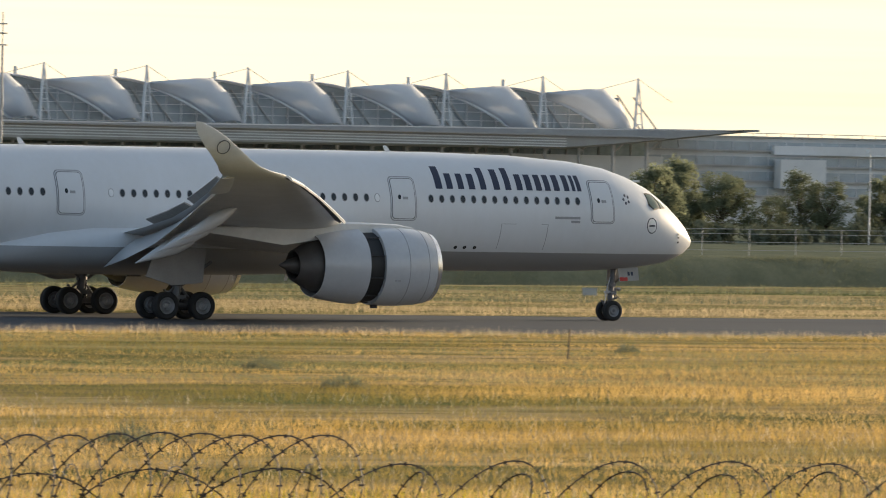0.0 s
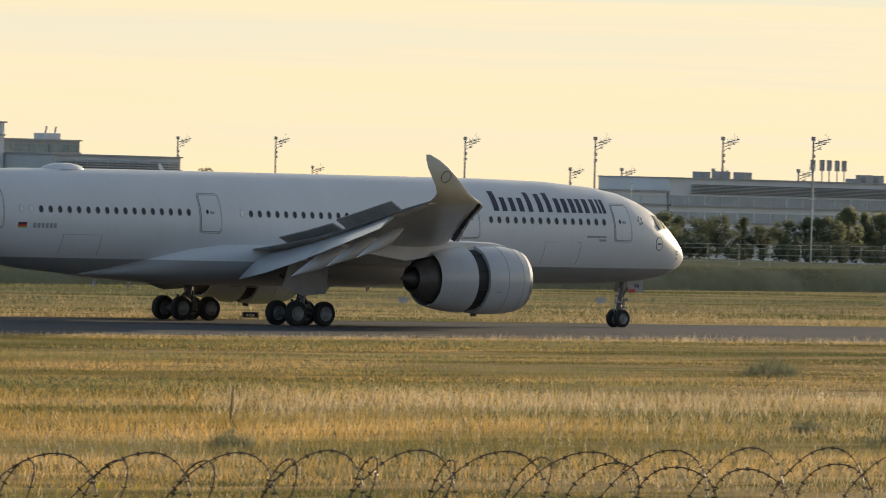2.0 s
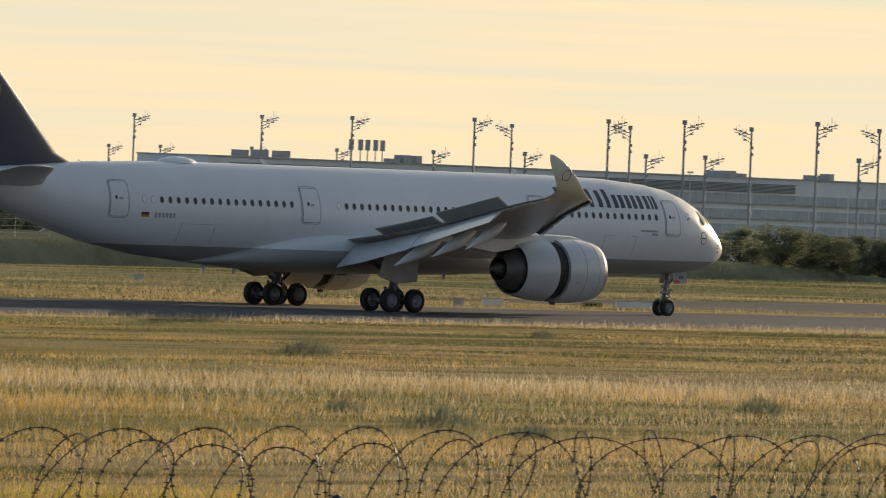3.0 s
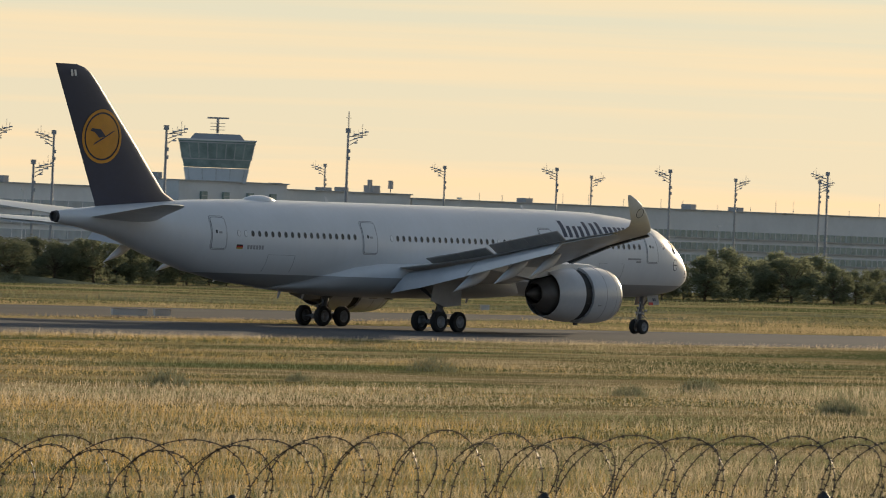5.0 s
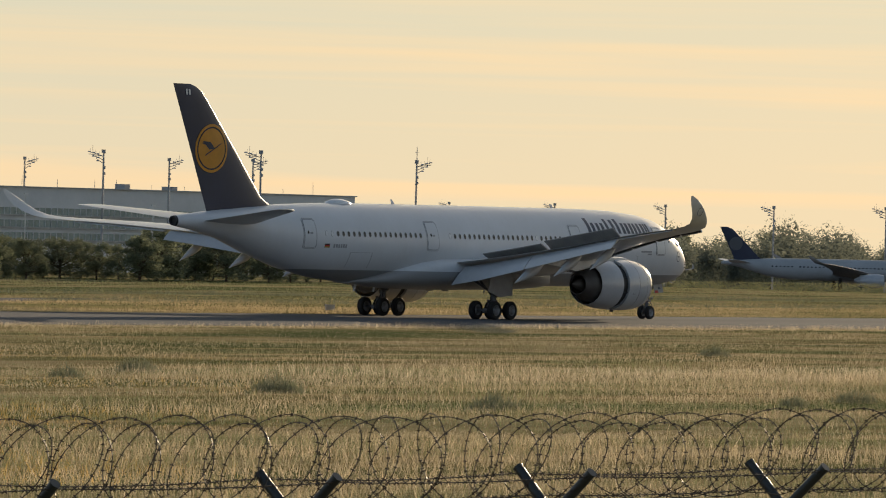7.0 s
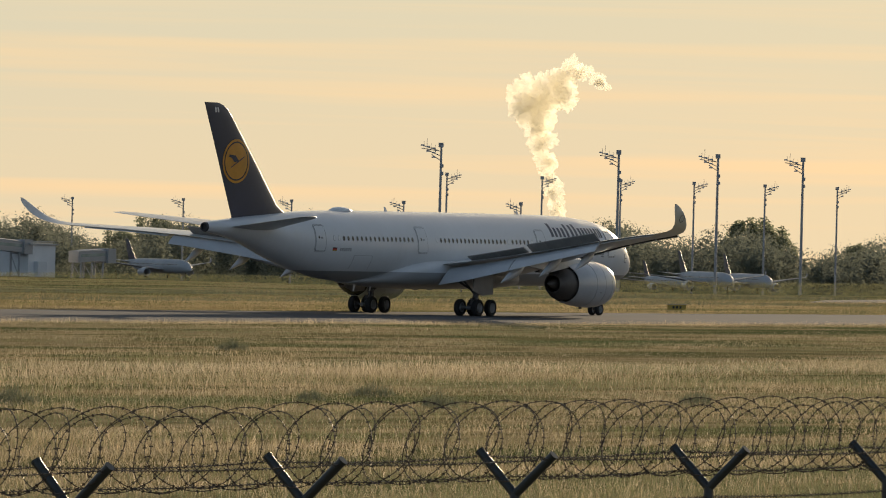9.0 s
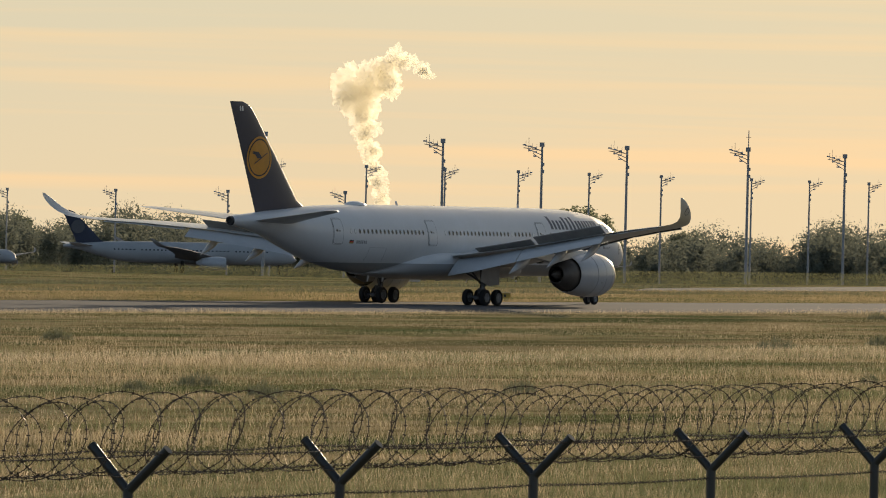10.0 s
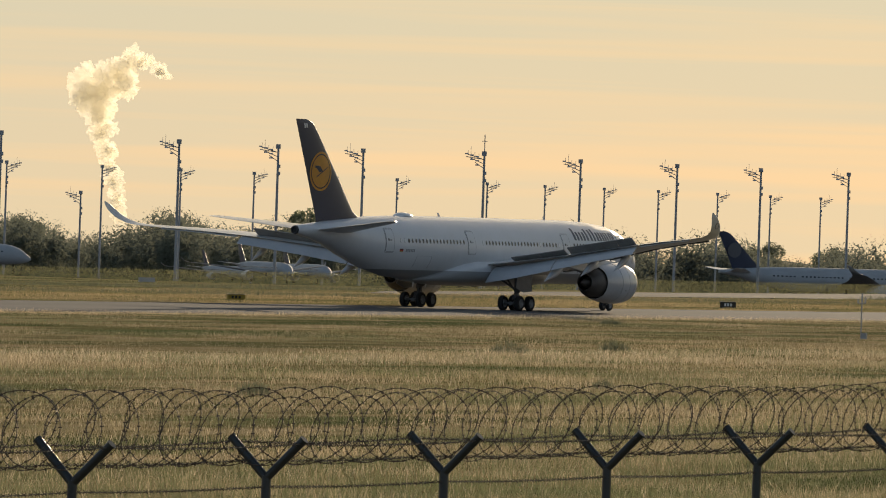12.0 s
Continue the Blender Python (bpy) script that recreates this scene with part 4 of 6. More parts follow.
    # cabin windows, doors, title bars on both sides
    for side in (-1, 1):
        cabin = [(8.63 + 0.6365 * k, 0) for k in range(15)]
        cabin += [(20.72 + 0.6408 * k, 1 if k in (0, 6, 24) else 0) for k in range(25)]
        cabin += [(39.95 + 0.6400 * k, 1 if k in (17, 18) else 0) for k in range(19)]
        for s, blank in cabin:
            w = part("cabin_window", decal(oval(s, 6.28, 0.165, 0.225), side, 0.010), SEAM, plane)
            part("pane", decal(oval(s, 6.28, 0.125 if not blank else 0.135, 0.185 if not blank else 0.195), side, 0.018), PANE if not blank else WHITE, w)
        for s0, s1 in ((6.35, 7.78), (18.47, 19.89), (37.65, 39.12), (52.62, 53.98)):
            part("door_frame", decal(rounded(s0 - 0.07, s1 + 0.07, 5.11, 7.40, 0.26), side, 0.010), SEAM, plane, "grey door surround")
            part("door_frame", decal(rounded(s0 - 0.02, s1 + 0.02, 5.16, 7.35, 0.22), side, 0.022), PAINT, plane)
            part("door_frame", decal(rounded(s0 + 0.02, s1 - 0.02, 5.20, 7.31, 0.20), side, 0.034), DOORLINE, plane, "dark door gap")
            dr = part("cabin_door", decal(rounded(s0 + 0.055, s1 - 0.055, 5.235, 7.275, 0.18), side, 0.046), PAINT, plane, "white cabin door")
            part("door_window", decal(oval((s0 + s1) / 2 + 0.25, 6.34, 0.09, 0.13, 10), side, 0.06), PANE, dr)
            part("door_handle", patch((s0 + s1) / 2 - 0.25, (s0 + s1) / 2 + 0.05, 6.22, 6.36, side, 0.058, 1), SEAM, dr)
        # title in plain navy bars, one group of strokes to a letter's width
        strokes = [(17.45, 17.05, 7.95), (16.78, 16.42, 7.60), (16.10, 15.75, 7.60), (15.45, 15.08, 7.60), (14.75, 14.40, 7.92), (13.95, 13.58, 7.85), (13.25, 12.90, 7.93), (12.55, 12.20, 7.62),
                   (11.98, 11.62, 7.62), (11.38, 11.02, 7.62), (10.82, 10.48, 7.62), (10.25, 9.90, 7.62), (9.62, 9.30, 7.62), (9.12, 8.92, 7.62), (8.80, 8.55, 7.62)]
        for a, b, top in strokes:
            part("title_bar", patch(b - 0.28, a - 0.28, 6.80, top, side, 0.014, 5), NAVY, plane)
        for z, a, b, h in ((5.40, 10.05, 8.50, 0.13), (5.20, 9.05, 8.50, 0.13)):
            part("lettering_bar", patch(b, a, z - h / 2, z + h / 2, side, 0.012, 1), SEAM, plane)
        # registration bars and flag
        for k in range(6):
            part("lettering_bar", patch(49.15 + k * 0.27, 49.33 + k * 0.27, 5.22, 5.50, side, 0.012, 1), SEAM, plane)
        for k, mat in enumerate((GOLD, RED, BLACK)):
            part("flag_stripe", patch(51.1, 51.65, 5.22 + k * 0.1, 5.32 + k * 0.1, side, 0.013, 1), mat, plane)
        # round badge near the nose and small star of five marks
        part("badge_ring", decal(oval(3.68, 5.06, 0.36, 0.42, 24), side, 0.010), NAVY, plane)
        part("badge_disc", decal(oval(3.68, 5.06, 0.31, 0.37, 24), side, 0.018), WHITE, plane)
        part("badge_mark", patch(3.48, 3.88, 5.01, 5.10, side, 0.026, 1, 0.0), NAVY, plane)
        for k in range(5):
            a = 2 * math.pi * k / 5
            part("star_mark", decal(oval(5.4 + 0.19 * math.cos(a), 6.42 + 0.21 * math.sin(a), 0.075, 0.09, 5), side, 0.014), NAVY, plane)
        # cargo door outlines
        for s0, s1, z0, z1 in ((10.45, 13.3, 3.72, 5.05), (46.0, 48.6, 3.75, 4.9)):
            for e in ((s0, s1, z1 - 0.02, z1), (s0, s0 + 0.03, z0, z1), (s1 - 0.03, s1, z0, z1)):
                part("cargo_door_seam", patch(*e, side, 0.006, 5), SEAM, plane)
        for s in (14.6, 15.2, 15.75):
            part("drain_port", decal(oval(s, 3.78, 0.10, 0.09, 10), side, 0.012), BLACK, plane)
        for z in (4.62, 4.45, 4.20):
            part("probe", decal(oval(1.55, z, 0.06, 0.05, 8), side, 0.05), DARK, plane)
        # flight deck panes
        for pts in (((3.88, 6.78), (3.36, 6.74), (3.02, 6.34), (2.96, 5.96), (3.45, 5.88), (3.78, 6.12)), ((3.26, 6.68), (2.72, 6.30), (2.42, 5.98), (2.88, 5.96), (2.95, 6.32))):
            part("flight_deck_frame", decal(pts, side, 0.035), BLACK, plane)
            cx, cz = sum(p[0] for p in pts) / len(pts), sum(p[1] for p in pts) / len(pts)
            part("flight_deck_pane", decal([(cx + (s - cx) * 0.84, cz + (z - cz) * 0.84) for s, z in pts], side, 0.055), PANE_GREEN, plane, "greenish flight deck window")
        # winglet badge
        part("winglet_badge", turned([(0.0, 0.31), (0.015, 0.31), (0.015, 0.345), (0.0, 0.345)], 24, "y"), NAVY, plane, at=pose(-45.42, 32.13 * side, 8.50 + (-0.62 if side > 0 else 0.10), -22 * side, 0, 0))
    return plane


PANE_GREEN = material("flight_deck_glass", (0.10, 0.14, 0.12), 0.15, gloss=0.25)
AIRLINER = build_airliner()


# ---- the airport beyond ----
def polar(az, r, z=0.0):
    return Vector((r * math.sin(radians(az)), r * math.cos(radians(az)), z))


def low(x, y):
    return -0.0085 * max(0.0, math.hypot(x, y) - 900) if y > 450 else 0.0


def slab_building(name, label, x0, x1, y0, z1, floors, wall, glass, bay=4.0, depth=30.0, storey=4.0, parapet=1.0, category="building"):
    """A long building: body, one ledge to a storey, and a row of panes and mullions on each."""
    z0 = low((x0 + x1) / 2, y0) - 1.0
    b = thing(name, label, category, pose(0, 0, 0))
    part("wall", box(x0, x1, y0 + 0.5, y0 + depth, z0, z1), wall, b, smooth=False)
    part("roof", box(x0 - 0.4, x1 + 0.4, y0 - 0.2, y0 + depth, z1 + 0.003, z1 + 0.35), SLAB, b, smooth=False)
    top = z1 - parapet
    for k in range(floors):
        zt, zb = top - k * storey, top - k * storey - storey * 0.55
        band = part("window_band", box(x0 + 0.5, x1 - 0.5, y0 + 0.28, y0 + 0.49, zb, zt), glass, b, smooth=False)
        part("ledge", box(x0, x1, y0 - 0.35, y0 + 0.496, zb - 0.45, zb - 0.05), SLAB, b, smooth=False)
        n = max(2, int((x1 - x0) / bay))
        for i in range(n + 1):
            x = x0 + 0.6 + (x1 - x0 - 1.2) * i / n
            part("mullion", box(x - 0.12, x + 0.12, y0 + 0.1, y0 + 0.27, zb, zt), wall, band, smooth=False)
    return b


def louvre_rows(b, x0, x1, y, z0, z1, n, mat):
    for k in range(n):
        z = z0 + (z1 - z0) * k / n
        part("louvre", plate(((x0, y, z), (x1, y, z), (x1, y - 0.5, z + 0.25), (x0, y - 0.5, z + 0.25)), 0.08), mat, b, smooth=False)


def build_terminal():
    """Concourse with a scalloped membrane roof hung from raking masts over a long dark canopy."""
    Y = 1500.0
    t = thing("terminal_hall", "glass terminal hall with scalloped white membrane roof and masts", "building")
    part("glass_wall", box(700, 914, Y + 4, Y + 4.3, 6, 26.4), GLASS, t, smooth=False)
    for k in range(54):
        part("mullion", box(700 + k * 4 - 0.1, 700 + k * 4 + 0.1, Y + 3.7, Y + 3.99, 6, 26.4), CLAD, t, smooth=False)
    for k in range(9):
        part("transom", box(700, 914, Y + 3.6, Y + 3.69, 8.0 + k * 2, 8.18 + k * 2), CLAD, t, smooth=False)
    left = [(0, 26.3), (5.1, 24.9), (8.2, 23.6), (10.9, 22.3), (14.5, 20.3), (17.5, 18.2)]
    right = [(0.3, 26.7), (8.0, 27.6), (12.8, 28.0), (16.7, 28.1), (20.7, 24.6), (23.3, 18.2)]
    for i in range(8):
        xo = 711.2 + 26.35 * i
        tip = xo - 6.1
        rings = []
        for (xa, za), (xb, zb) in zip(left, right):
            row = []
            for k in range(9):
                u = k / 8
                z = za + (zb - za) * u
                row.append((tip + xa + (xb - xa) * u, Y - 3 - 2.2 * math.sin(math.pi * u) - 2 * u + (z - 17) * 0.3, z + 0.5 * math.sin(math.pi * u)))
            rings.append(row)
        for edge in (0, 8):
            rim = bmesh.new()
            for p, q in zip(rings, rings[1:]):
                rod(p[edge], q[edge], 0.42 if edge == 0 else 0.25, n=6, bm=rim)
            part("membrane_rim", rim, CLAD, t)
        bm = loft(rings, cap=False, close=False)
        leaf = part("roof_membrane", bm, MEMBRANE, t, "taut white roof membrane")
        m = leaf.modifiers.new("thick", "SOLIDIFY")
        m.thickness = 0.25
        # arch between this leaf and the next, and the barrel behind it
        rings = []
        for u in (0, 0.25, 0.5, 0.75, 1.0):
            x = xo + 10.6 + u * 12.0
            z = 28.1 - 1.5 * u + 0.3 * math.sin(math.pi * u)
            rings.append([(x, Y - 0.3, z), (x, Y + 0.5, z + 0.25), (x, Y + 5, z + 0.1), (x, Y + 5, z - 0.2), (x, Y + 0.5, z - 0.2)])
        if i < 7:
            part("roof_arch", loft(rings), MEMBRANE, t)
        # glazed gable below the arch
        if i < 7:
            gable = [(xo + 10.6, 25.9), (xo + 22, 25.9), (xo + 22, 26.5), (xo + 18.5, 27.4), (xo + 14.5, 27.9), (xo + 10.6, 28.0)]
            part("gable_glass", loft([[(x, Y + 3.2, z) for x, z in gable], [(x, Y + 3.5, z) for x, z in gable]]), GLASS, t, smooth=False)
            for z in (24.9,):
                part("transom", box(xo + 13.4, xo + 26.8, Y + 3.0, Y + 3.19, z, z + 0.15), CLAD, t, smooth=False)
        for e in range(3):
            part("gable_rib", rod((xo + 13 + e * 4.5, Y + 3.4, 27.4 - e * 0.4), (xo + 20 + e * 4.8, Y + 3.4, 18.0), 0.22, n=6), SLAB, t)
        xm = xo + 19.4
        part("roof_mast", rod((xm - 0.9, Y - 3, 17.5), (xm, Y - 3, 31.0), 0.42, 0.28, 8), CLAD, t, "white raking roof mast")
        part("roof_mast", rod((xm + 1.6, Y - 3, 17.5), (xm + 0.1, Y - 3, 30.4), 0.25, 0.2, 8), CLAD, t, "white raking roof mast")
        for z in (20.0, 22.6, 25.2):
            part("mast_rung", rod((xm - 0.6, Y - 3, z), (xm + 1.1, Y - 3, z), 0.12, n=5), CLAD, t)
        for dx, dz in ((-13, 27.2), (11, 25.5)):
            part("stay_cable", rod((xm, Y - 3, 30.8), (xm + dx, Y - 0.5, dz), 0.07, n=4), MAST, t)
        part("mast_head", rod((xm - 12.0, Y + 40, 24), (xm - 12.0, Y + 40, 30.5), 0.5, n=6), CLAD, t)
    # canopy
    rings = []
    for x, z0, z1, deep in ((690, 15.6, 17.4, 2.6), (760, 15.7, 17.6, 2.6), (880, 16.4, 18.6, 2.6), (903, 17.0, 18.9, 1.2), (918, 17.7, 19.0, 0.3), (931, 18.75, 19.0, 0)):
        rings.append([(x, Y - 32, z0 + 0.5 - deep), (x, Y - 32, z1 - 0.3), (x, Y - 31, z1), (x, Y + 2, z1), (x, Y + 2, z0), (x, Y - 29, z0 - deep)])
    part("canopy", loft(rings), CANOPY, t, "long dark grey canopy", smooth=False)
    for k in range(5):
        part("canopy_slat", box(700, 878, Y - 32.3, Y - 32.01, 14.2 + k * 0.62, 14.45 + k * 0.62), SLAB if k == 4 else GREYCLAD, t, smooth=False)
    part("canopy_lip", box(700, 905, Y - 33.2, Y - 32.3, 16.8, 17.2), MAST, t, smooth=False)
    for k in range(23):
        x = 700 + k * 9.2
        part("canopy_column", rod((x, Y - 28, -5), (x, Y - 28, 16.5), 0.4, n=8), SLAB, t)
        part("canopy_brace", rod((x, Y - 28, 13.0), (x + 4.2, Y - 28, 16.4), 0.2, n=6), SLAB, t)
    # strip added for the line of shadow under the canopy roof
    part("canopy_shadow_gap", box(690, 912, Y - 10, Y - 9.6, 16.5, 17.0), GREYCLAD, t, smooth=False)
    part("lower_wall", box(690, 912, Y - 20, Y - 2, -6, 12.5), GREYCLAD, t, smooth=False)
    part("upper_glass", box(690, 912, Y - 12, Y - 11.6, 12.5, 16.5), GREENGLASS, t, smooth=False)
    for k in range(50):
        x = 692 + k * 4.4
        part("mullion", box(x, x + 0.25, Y - 12.3, Y - 12.01, 12.5, 16.5), SLAB, t, smooth=False)
    part("apron_mast", rod((703, Y - 90, -5), (703, Y - 90, 33), 0.35, 0.25, 10), MAST, t)
    part("apron_mast_head", rod((703, Y - 90, 33.003), (703, Y - 90, 40), 0.15, n=6), MAST, t)
    for z in (33, 35.5, 37.5):
        part("mast_aerial", rod((702, Y - 90, z), (704, Y - 90, z), 0.15, n=5), MAST, t)


build_terminal()
office = slab_building("terminal_wing", "long grey terminal wing with banded windows", 918, 1066, 1500, 17.6, 4, GREYCLAD, GLASS, 5.0, storey=3.6)
part("roof_screen", box(955, 1000, 1499, 1515, 13.6, 15.8), CLAD, office, smooth=False)
part("roof_rail", box(918, 1066, 1499.4, 1499.5, 18.6, 18.75), MAST, office, smooth=False)
for k in range(38):
    part("rail_post", box(918 + k * 3.9, 918.12 + k * 3.9, 1499.4, 1499.5, 17.95, 18.6), MAST, office, smooth=False)
for x0, x1 in ((955, 968), (1000, 1020), (1040, 1066)):
    part("panel", box(x0, x1, 1496, 1499, 5.5, 12.5), CLAD, office, smooth=False)
part("radar_post", rod((1003, 1502, 17.9), (1003, 1502, 20.5), 0.3, n=6), MAST, office)
part("radar_dish", turned([(0, 0.1), (0.3, 1.0), (0.6, 1.3)], 16, "y", (1003.3, 1501.0, 20.6)), MAST, office)
cube = slab_building("equipment_block", "white windowless rooftop block with a radar dome", 1066.5, 1099, 1490, 22.9, 0, CLAD, GLASS, depth=9)
part("window_strip", box(1067, 1098.5, 1489.2, 1490.496, 19.6, 20.1), GLASS, cube, smooth=False)
part("loading_bay", box(1083, 1094, 1489.6, 1490.495, 9.0, 14.2), GREYCLAD, cube, smooth=False)
part("radar_dome", turned([(23.25, 2.2), (25.2, 2.25), (26.3, 1.95), (27.1, 1.2), (27.5, 0.05)], 24, "z", (1075.5, 1494.8, 0), cap=True), CLAD, cube, "white rounded radar dome")
green_wing = slab_building("glass_wing", "low glass wing with louvred floors", 1099.5, 1131, 1501, 18.9, 3, MAST, GREENGLASS, 3.0, storey=3.2)
louvred = slab_building("louvred_wing", "long louvred building with an open top storey", 1099.5, 1139.5, 1470, 15.2, 3, GREYCLAD, GLASS, 3.2, storey=3.4)
louvre_rows(louvred, 1101, 1138, 1469.0, 8, 14, 10, SLAB)
for x in (1123, 1126):
    part("vent_pipe", rod((x, 1506, 19.3), (x + 0.8, 1506, 22.5), 0.25, n=6), MAST, green_wing)
part("vent_box", box(1122, 1127.5, 1505, 1509, 19.26, 20.8), GREYCLAD, green_wing, smooth=False)
low_hall = slab_building("white_hall", "low white flat-roofed hall", 1141, 1330, 1500, 10.2, 2, CLAD, GREYCLAD, 9.0)
hall = slab_building("pier_hall", "long pale terminal pier with louvred upper wall", 1331, 1640, 1500, 13.9, 3, CLAD, GLASS, 6.0, storey=4.4, parapet=4.6)
louvre_rows(hall, 1338, 1430, 1499.6, 9.9, 12.6, 7, SLAB)
louvre_rows(hall, 1470, 1560, 1499.6, 9.9, 12.6, 7, SLAB)
hall2 = slab_building("pier_link", "grey pier building under the control tower", 1641, 1690, 1490, 16.8, 2, GREYCLAD, GLASS, 6.0, parapet=6)
for x in (1650.5, 1660.5, 1671.5, 1682):
    pane = part("window", box(x, x + 2.6, 1489.7, 1490.496, 10.2, 13.8), GREENGLASS, hall2, smooth=False)
    for z in (11.3, 12.5):
        part("transom", box(x, x + 2.6, 1489.6, 1489.697, z, z + 0.15), SLAB, pane, smooth=False)
hall3 = slab_building("pier_block", "grey flat pier block with rooftop plant", 1691, 1760, 1500, 15.3, 2, GREYCLAD, GLASS, 6.0, parapet=5)
hall4 = slab_building("pier_east", "long grey terminal pier with a glazed lower floor", 1761, 2029, 1500, 14.2, 3, GREYCLAD, GREENGLASS, 3.0, storey=4.0, parapet=6.5)
glass_end = slab_building("pier_end", "glazed end of the terminal pier", 2030, 2076, 1500, 11.6, 3, GREYCLAD, GREENGLASS, 2.2, storey=4.2, parapet=0.6)
for k in range(7):
    part("corner_mullion", box(2062 + k * 2.2, 2062.2 + k * 2.2, 1499.0, 1499.4, -4, 10.8), SLAB, glass_end, smooth=False)
bridge = slab_building("passenger_bridge", "long covered passenger bridge on legs", 2038, 2084, 1482, -2.0, 1, CLAD, GLASS, 5.0, depth=8, storey=4.5)
annex = slab_building("white_annex", "small white windowless apron building", 2064, 2083, 1462, -1.9, 0, CLAD, GLASS, depth=18)
block = slab_building("stand_block", "pale windowless stand building on the apron", 1549.5, 1561.5, 1095, -0.2, 0, CLAD, GLASS, depth=14)
part("door_panel", box(1552, 1556, 1094.2, 1095.496, -8.5, -4.5), GREYCLAD, block, smooth=False)


def jet_bridge(x0, x1, y, z0, z1, label):
    """A covered walkway on legs that slopes to a wider cab."""
    b = thing("boarding_bridge", label, "boarding bridge")
    part("tunnel", loft([[(x, y + dy, z + dz) for dy, dz in ((0, 0), (3.2, 0), (3.2, 2.9), (1.6, 3.2), (0, 2.9))] for x, z in ((x0, z0), ((x0 + x1) / 2, (z0 + z1) / 2 + 0.2), (x1, z1))]), MAST, b, smooth=False)
    part("cab", box(x1 - 0.4, x1 + 3.2, y - 0.6, y + 3.9, z1 - 0.4, z1 + 3.4), MAST, b, smooth=False)
    part("window_strip", plate(((x0 + 1, y - 0.05, z0 + 1.4), (x1 - 1, y - 0.05, z1 + 1.4), (x1 - 1, y - 0.05, z1 + 2.2), (x0 + 1, y - 0.05, z0 + 2.2)), 0.06), GREENGLASS, b, smooth=False)
    for x in (x0 + 1.5, (x0 + x1) / 2, x1 - 1.5):
        for dy in (0.3, 2.9):
            part("leg", rod((x, y + dy, -13), (x, y + dy, z0 + (z1 - z0) * (x - x0) / (x1 - x0)), 0.28, n=8), MAST, b)
        part("brace", rod((x, y + 0.3, -8.4), (x, y + 2.9, z1 - 0.5), 0.12, n=6), MAST, b)


jet_bridge(1522, 1548, 1096, -1.3, -2.3, "long grey covered boarding bridge on steel legs")
jet_bridge(1567, 1580, 1092, -4.6, -4.2, "short dark boarding bridge at an empty stand")
rr = random.Random(5)
for b, xs, z in ((hall, (1345, 1352, 1360, 1402, 1406, 1411, 1530, 1536, 1541, 1571, 1578), 14.25), (hall2, (1645,), 17.15), (hall3, (1700, 1722, 1731, 1745), 15.65), (hall4, (1820, 1905, 1930), 14.55)):
    for x in xs:
        h = rr.uniform(1.0, 2.2)
        part("plant_unit", box(x, x + rr.uniform(1.8, 3.4), 1503, 1507, z + 0.003, z + h), MAST, b, smooth=False)
for k, x in enumerate((1385, 1388.5, 1391.2, 1394.2, 1396.8)):
    part("aerial_pole", rod((x, 1502, 14.25), (x, 1502, 19.2), 0.18, n=6), MAST, hall)
    part("aerial_panel", box(x - 0.5, x + 0.5, 1501.5, 1502.5, 17.2, 20.2), MAST, hall, smooth=False)
for k, x in enumerate((1742, 1752)):
    part("aerial_pole", rod((x, 1502, 15.65), (x, 1502, 18.8), 0.18, n=6), MAST, hall3)
    part("aerial_panel", box(x - 0.6, x + 0.6, 1501.5, 1502.5, 17.0, 19.6), MAST, hall3, smooth=False)
for k in range(16):
    x = 1775 + k * 15.5 + rr.uniform(-4, 4)
    part("lightning_rod", rod((x, 1500.5, 14.55), (x, 1500.5, 14.55 + rr.uniform(1.5, 4.5)), 0.07, n=4), MAST, hall4)


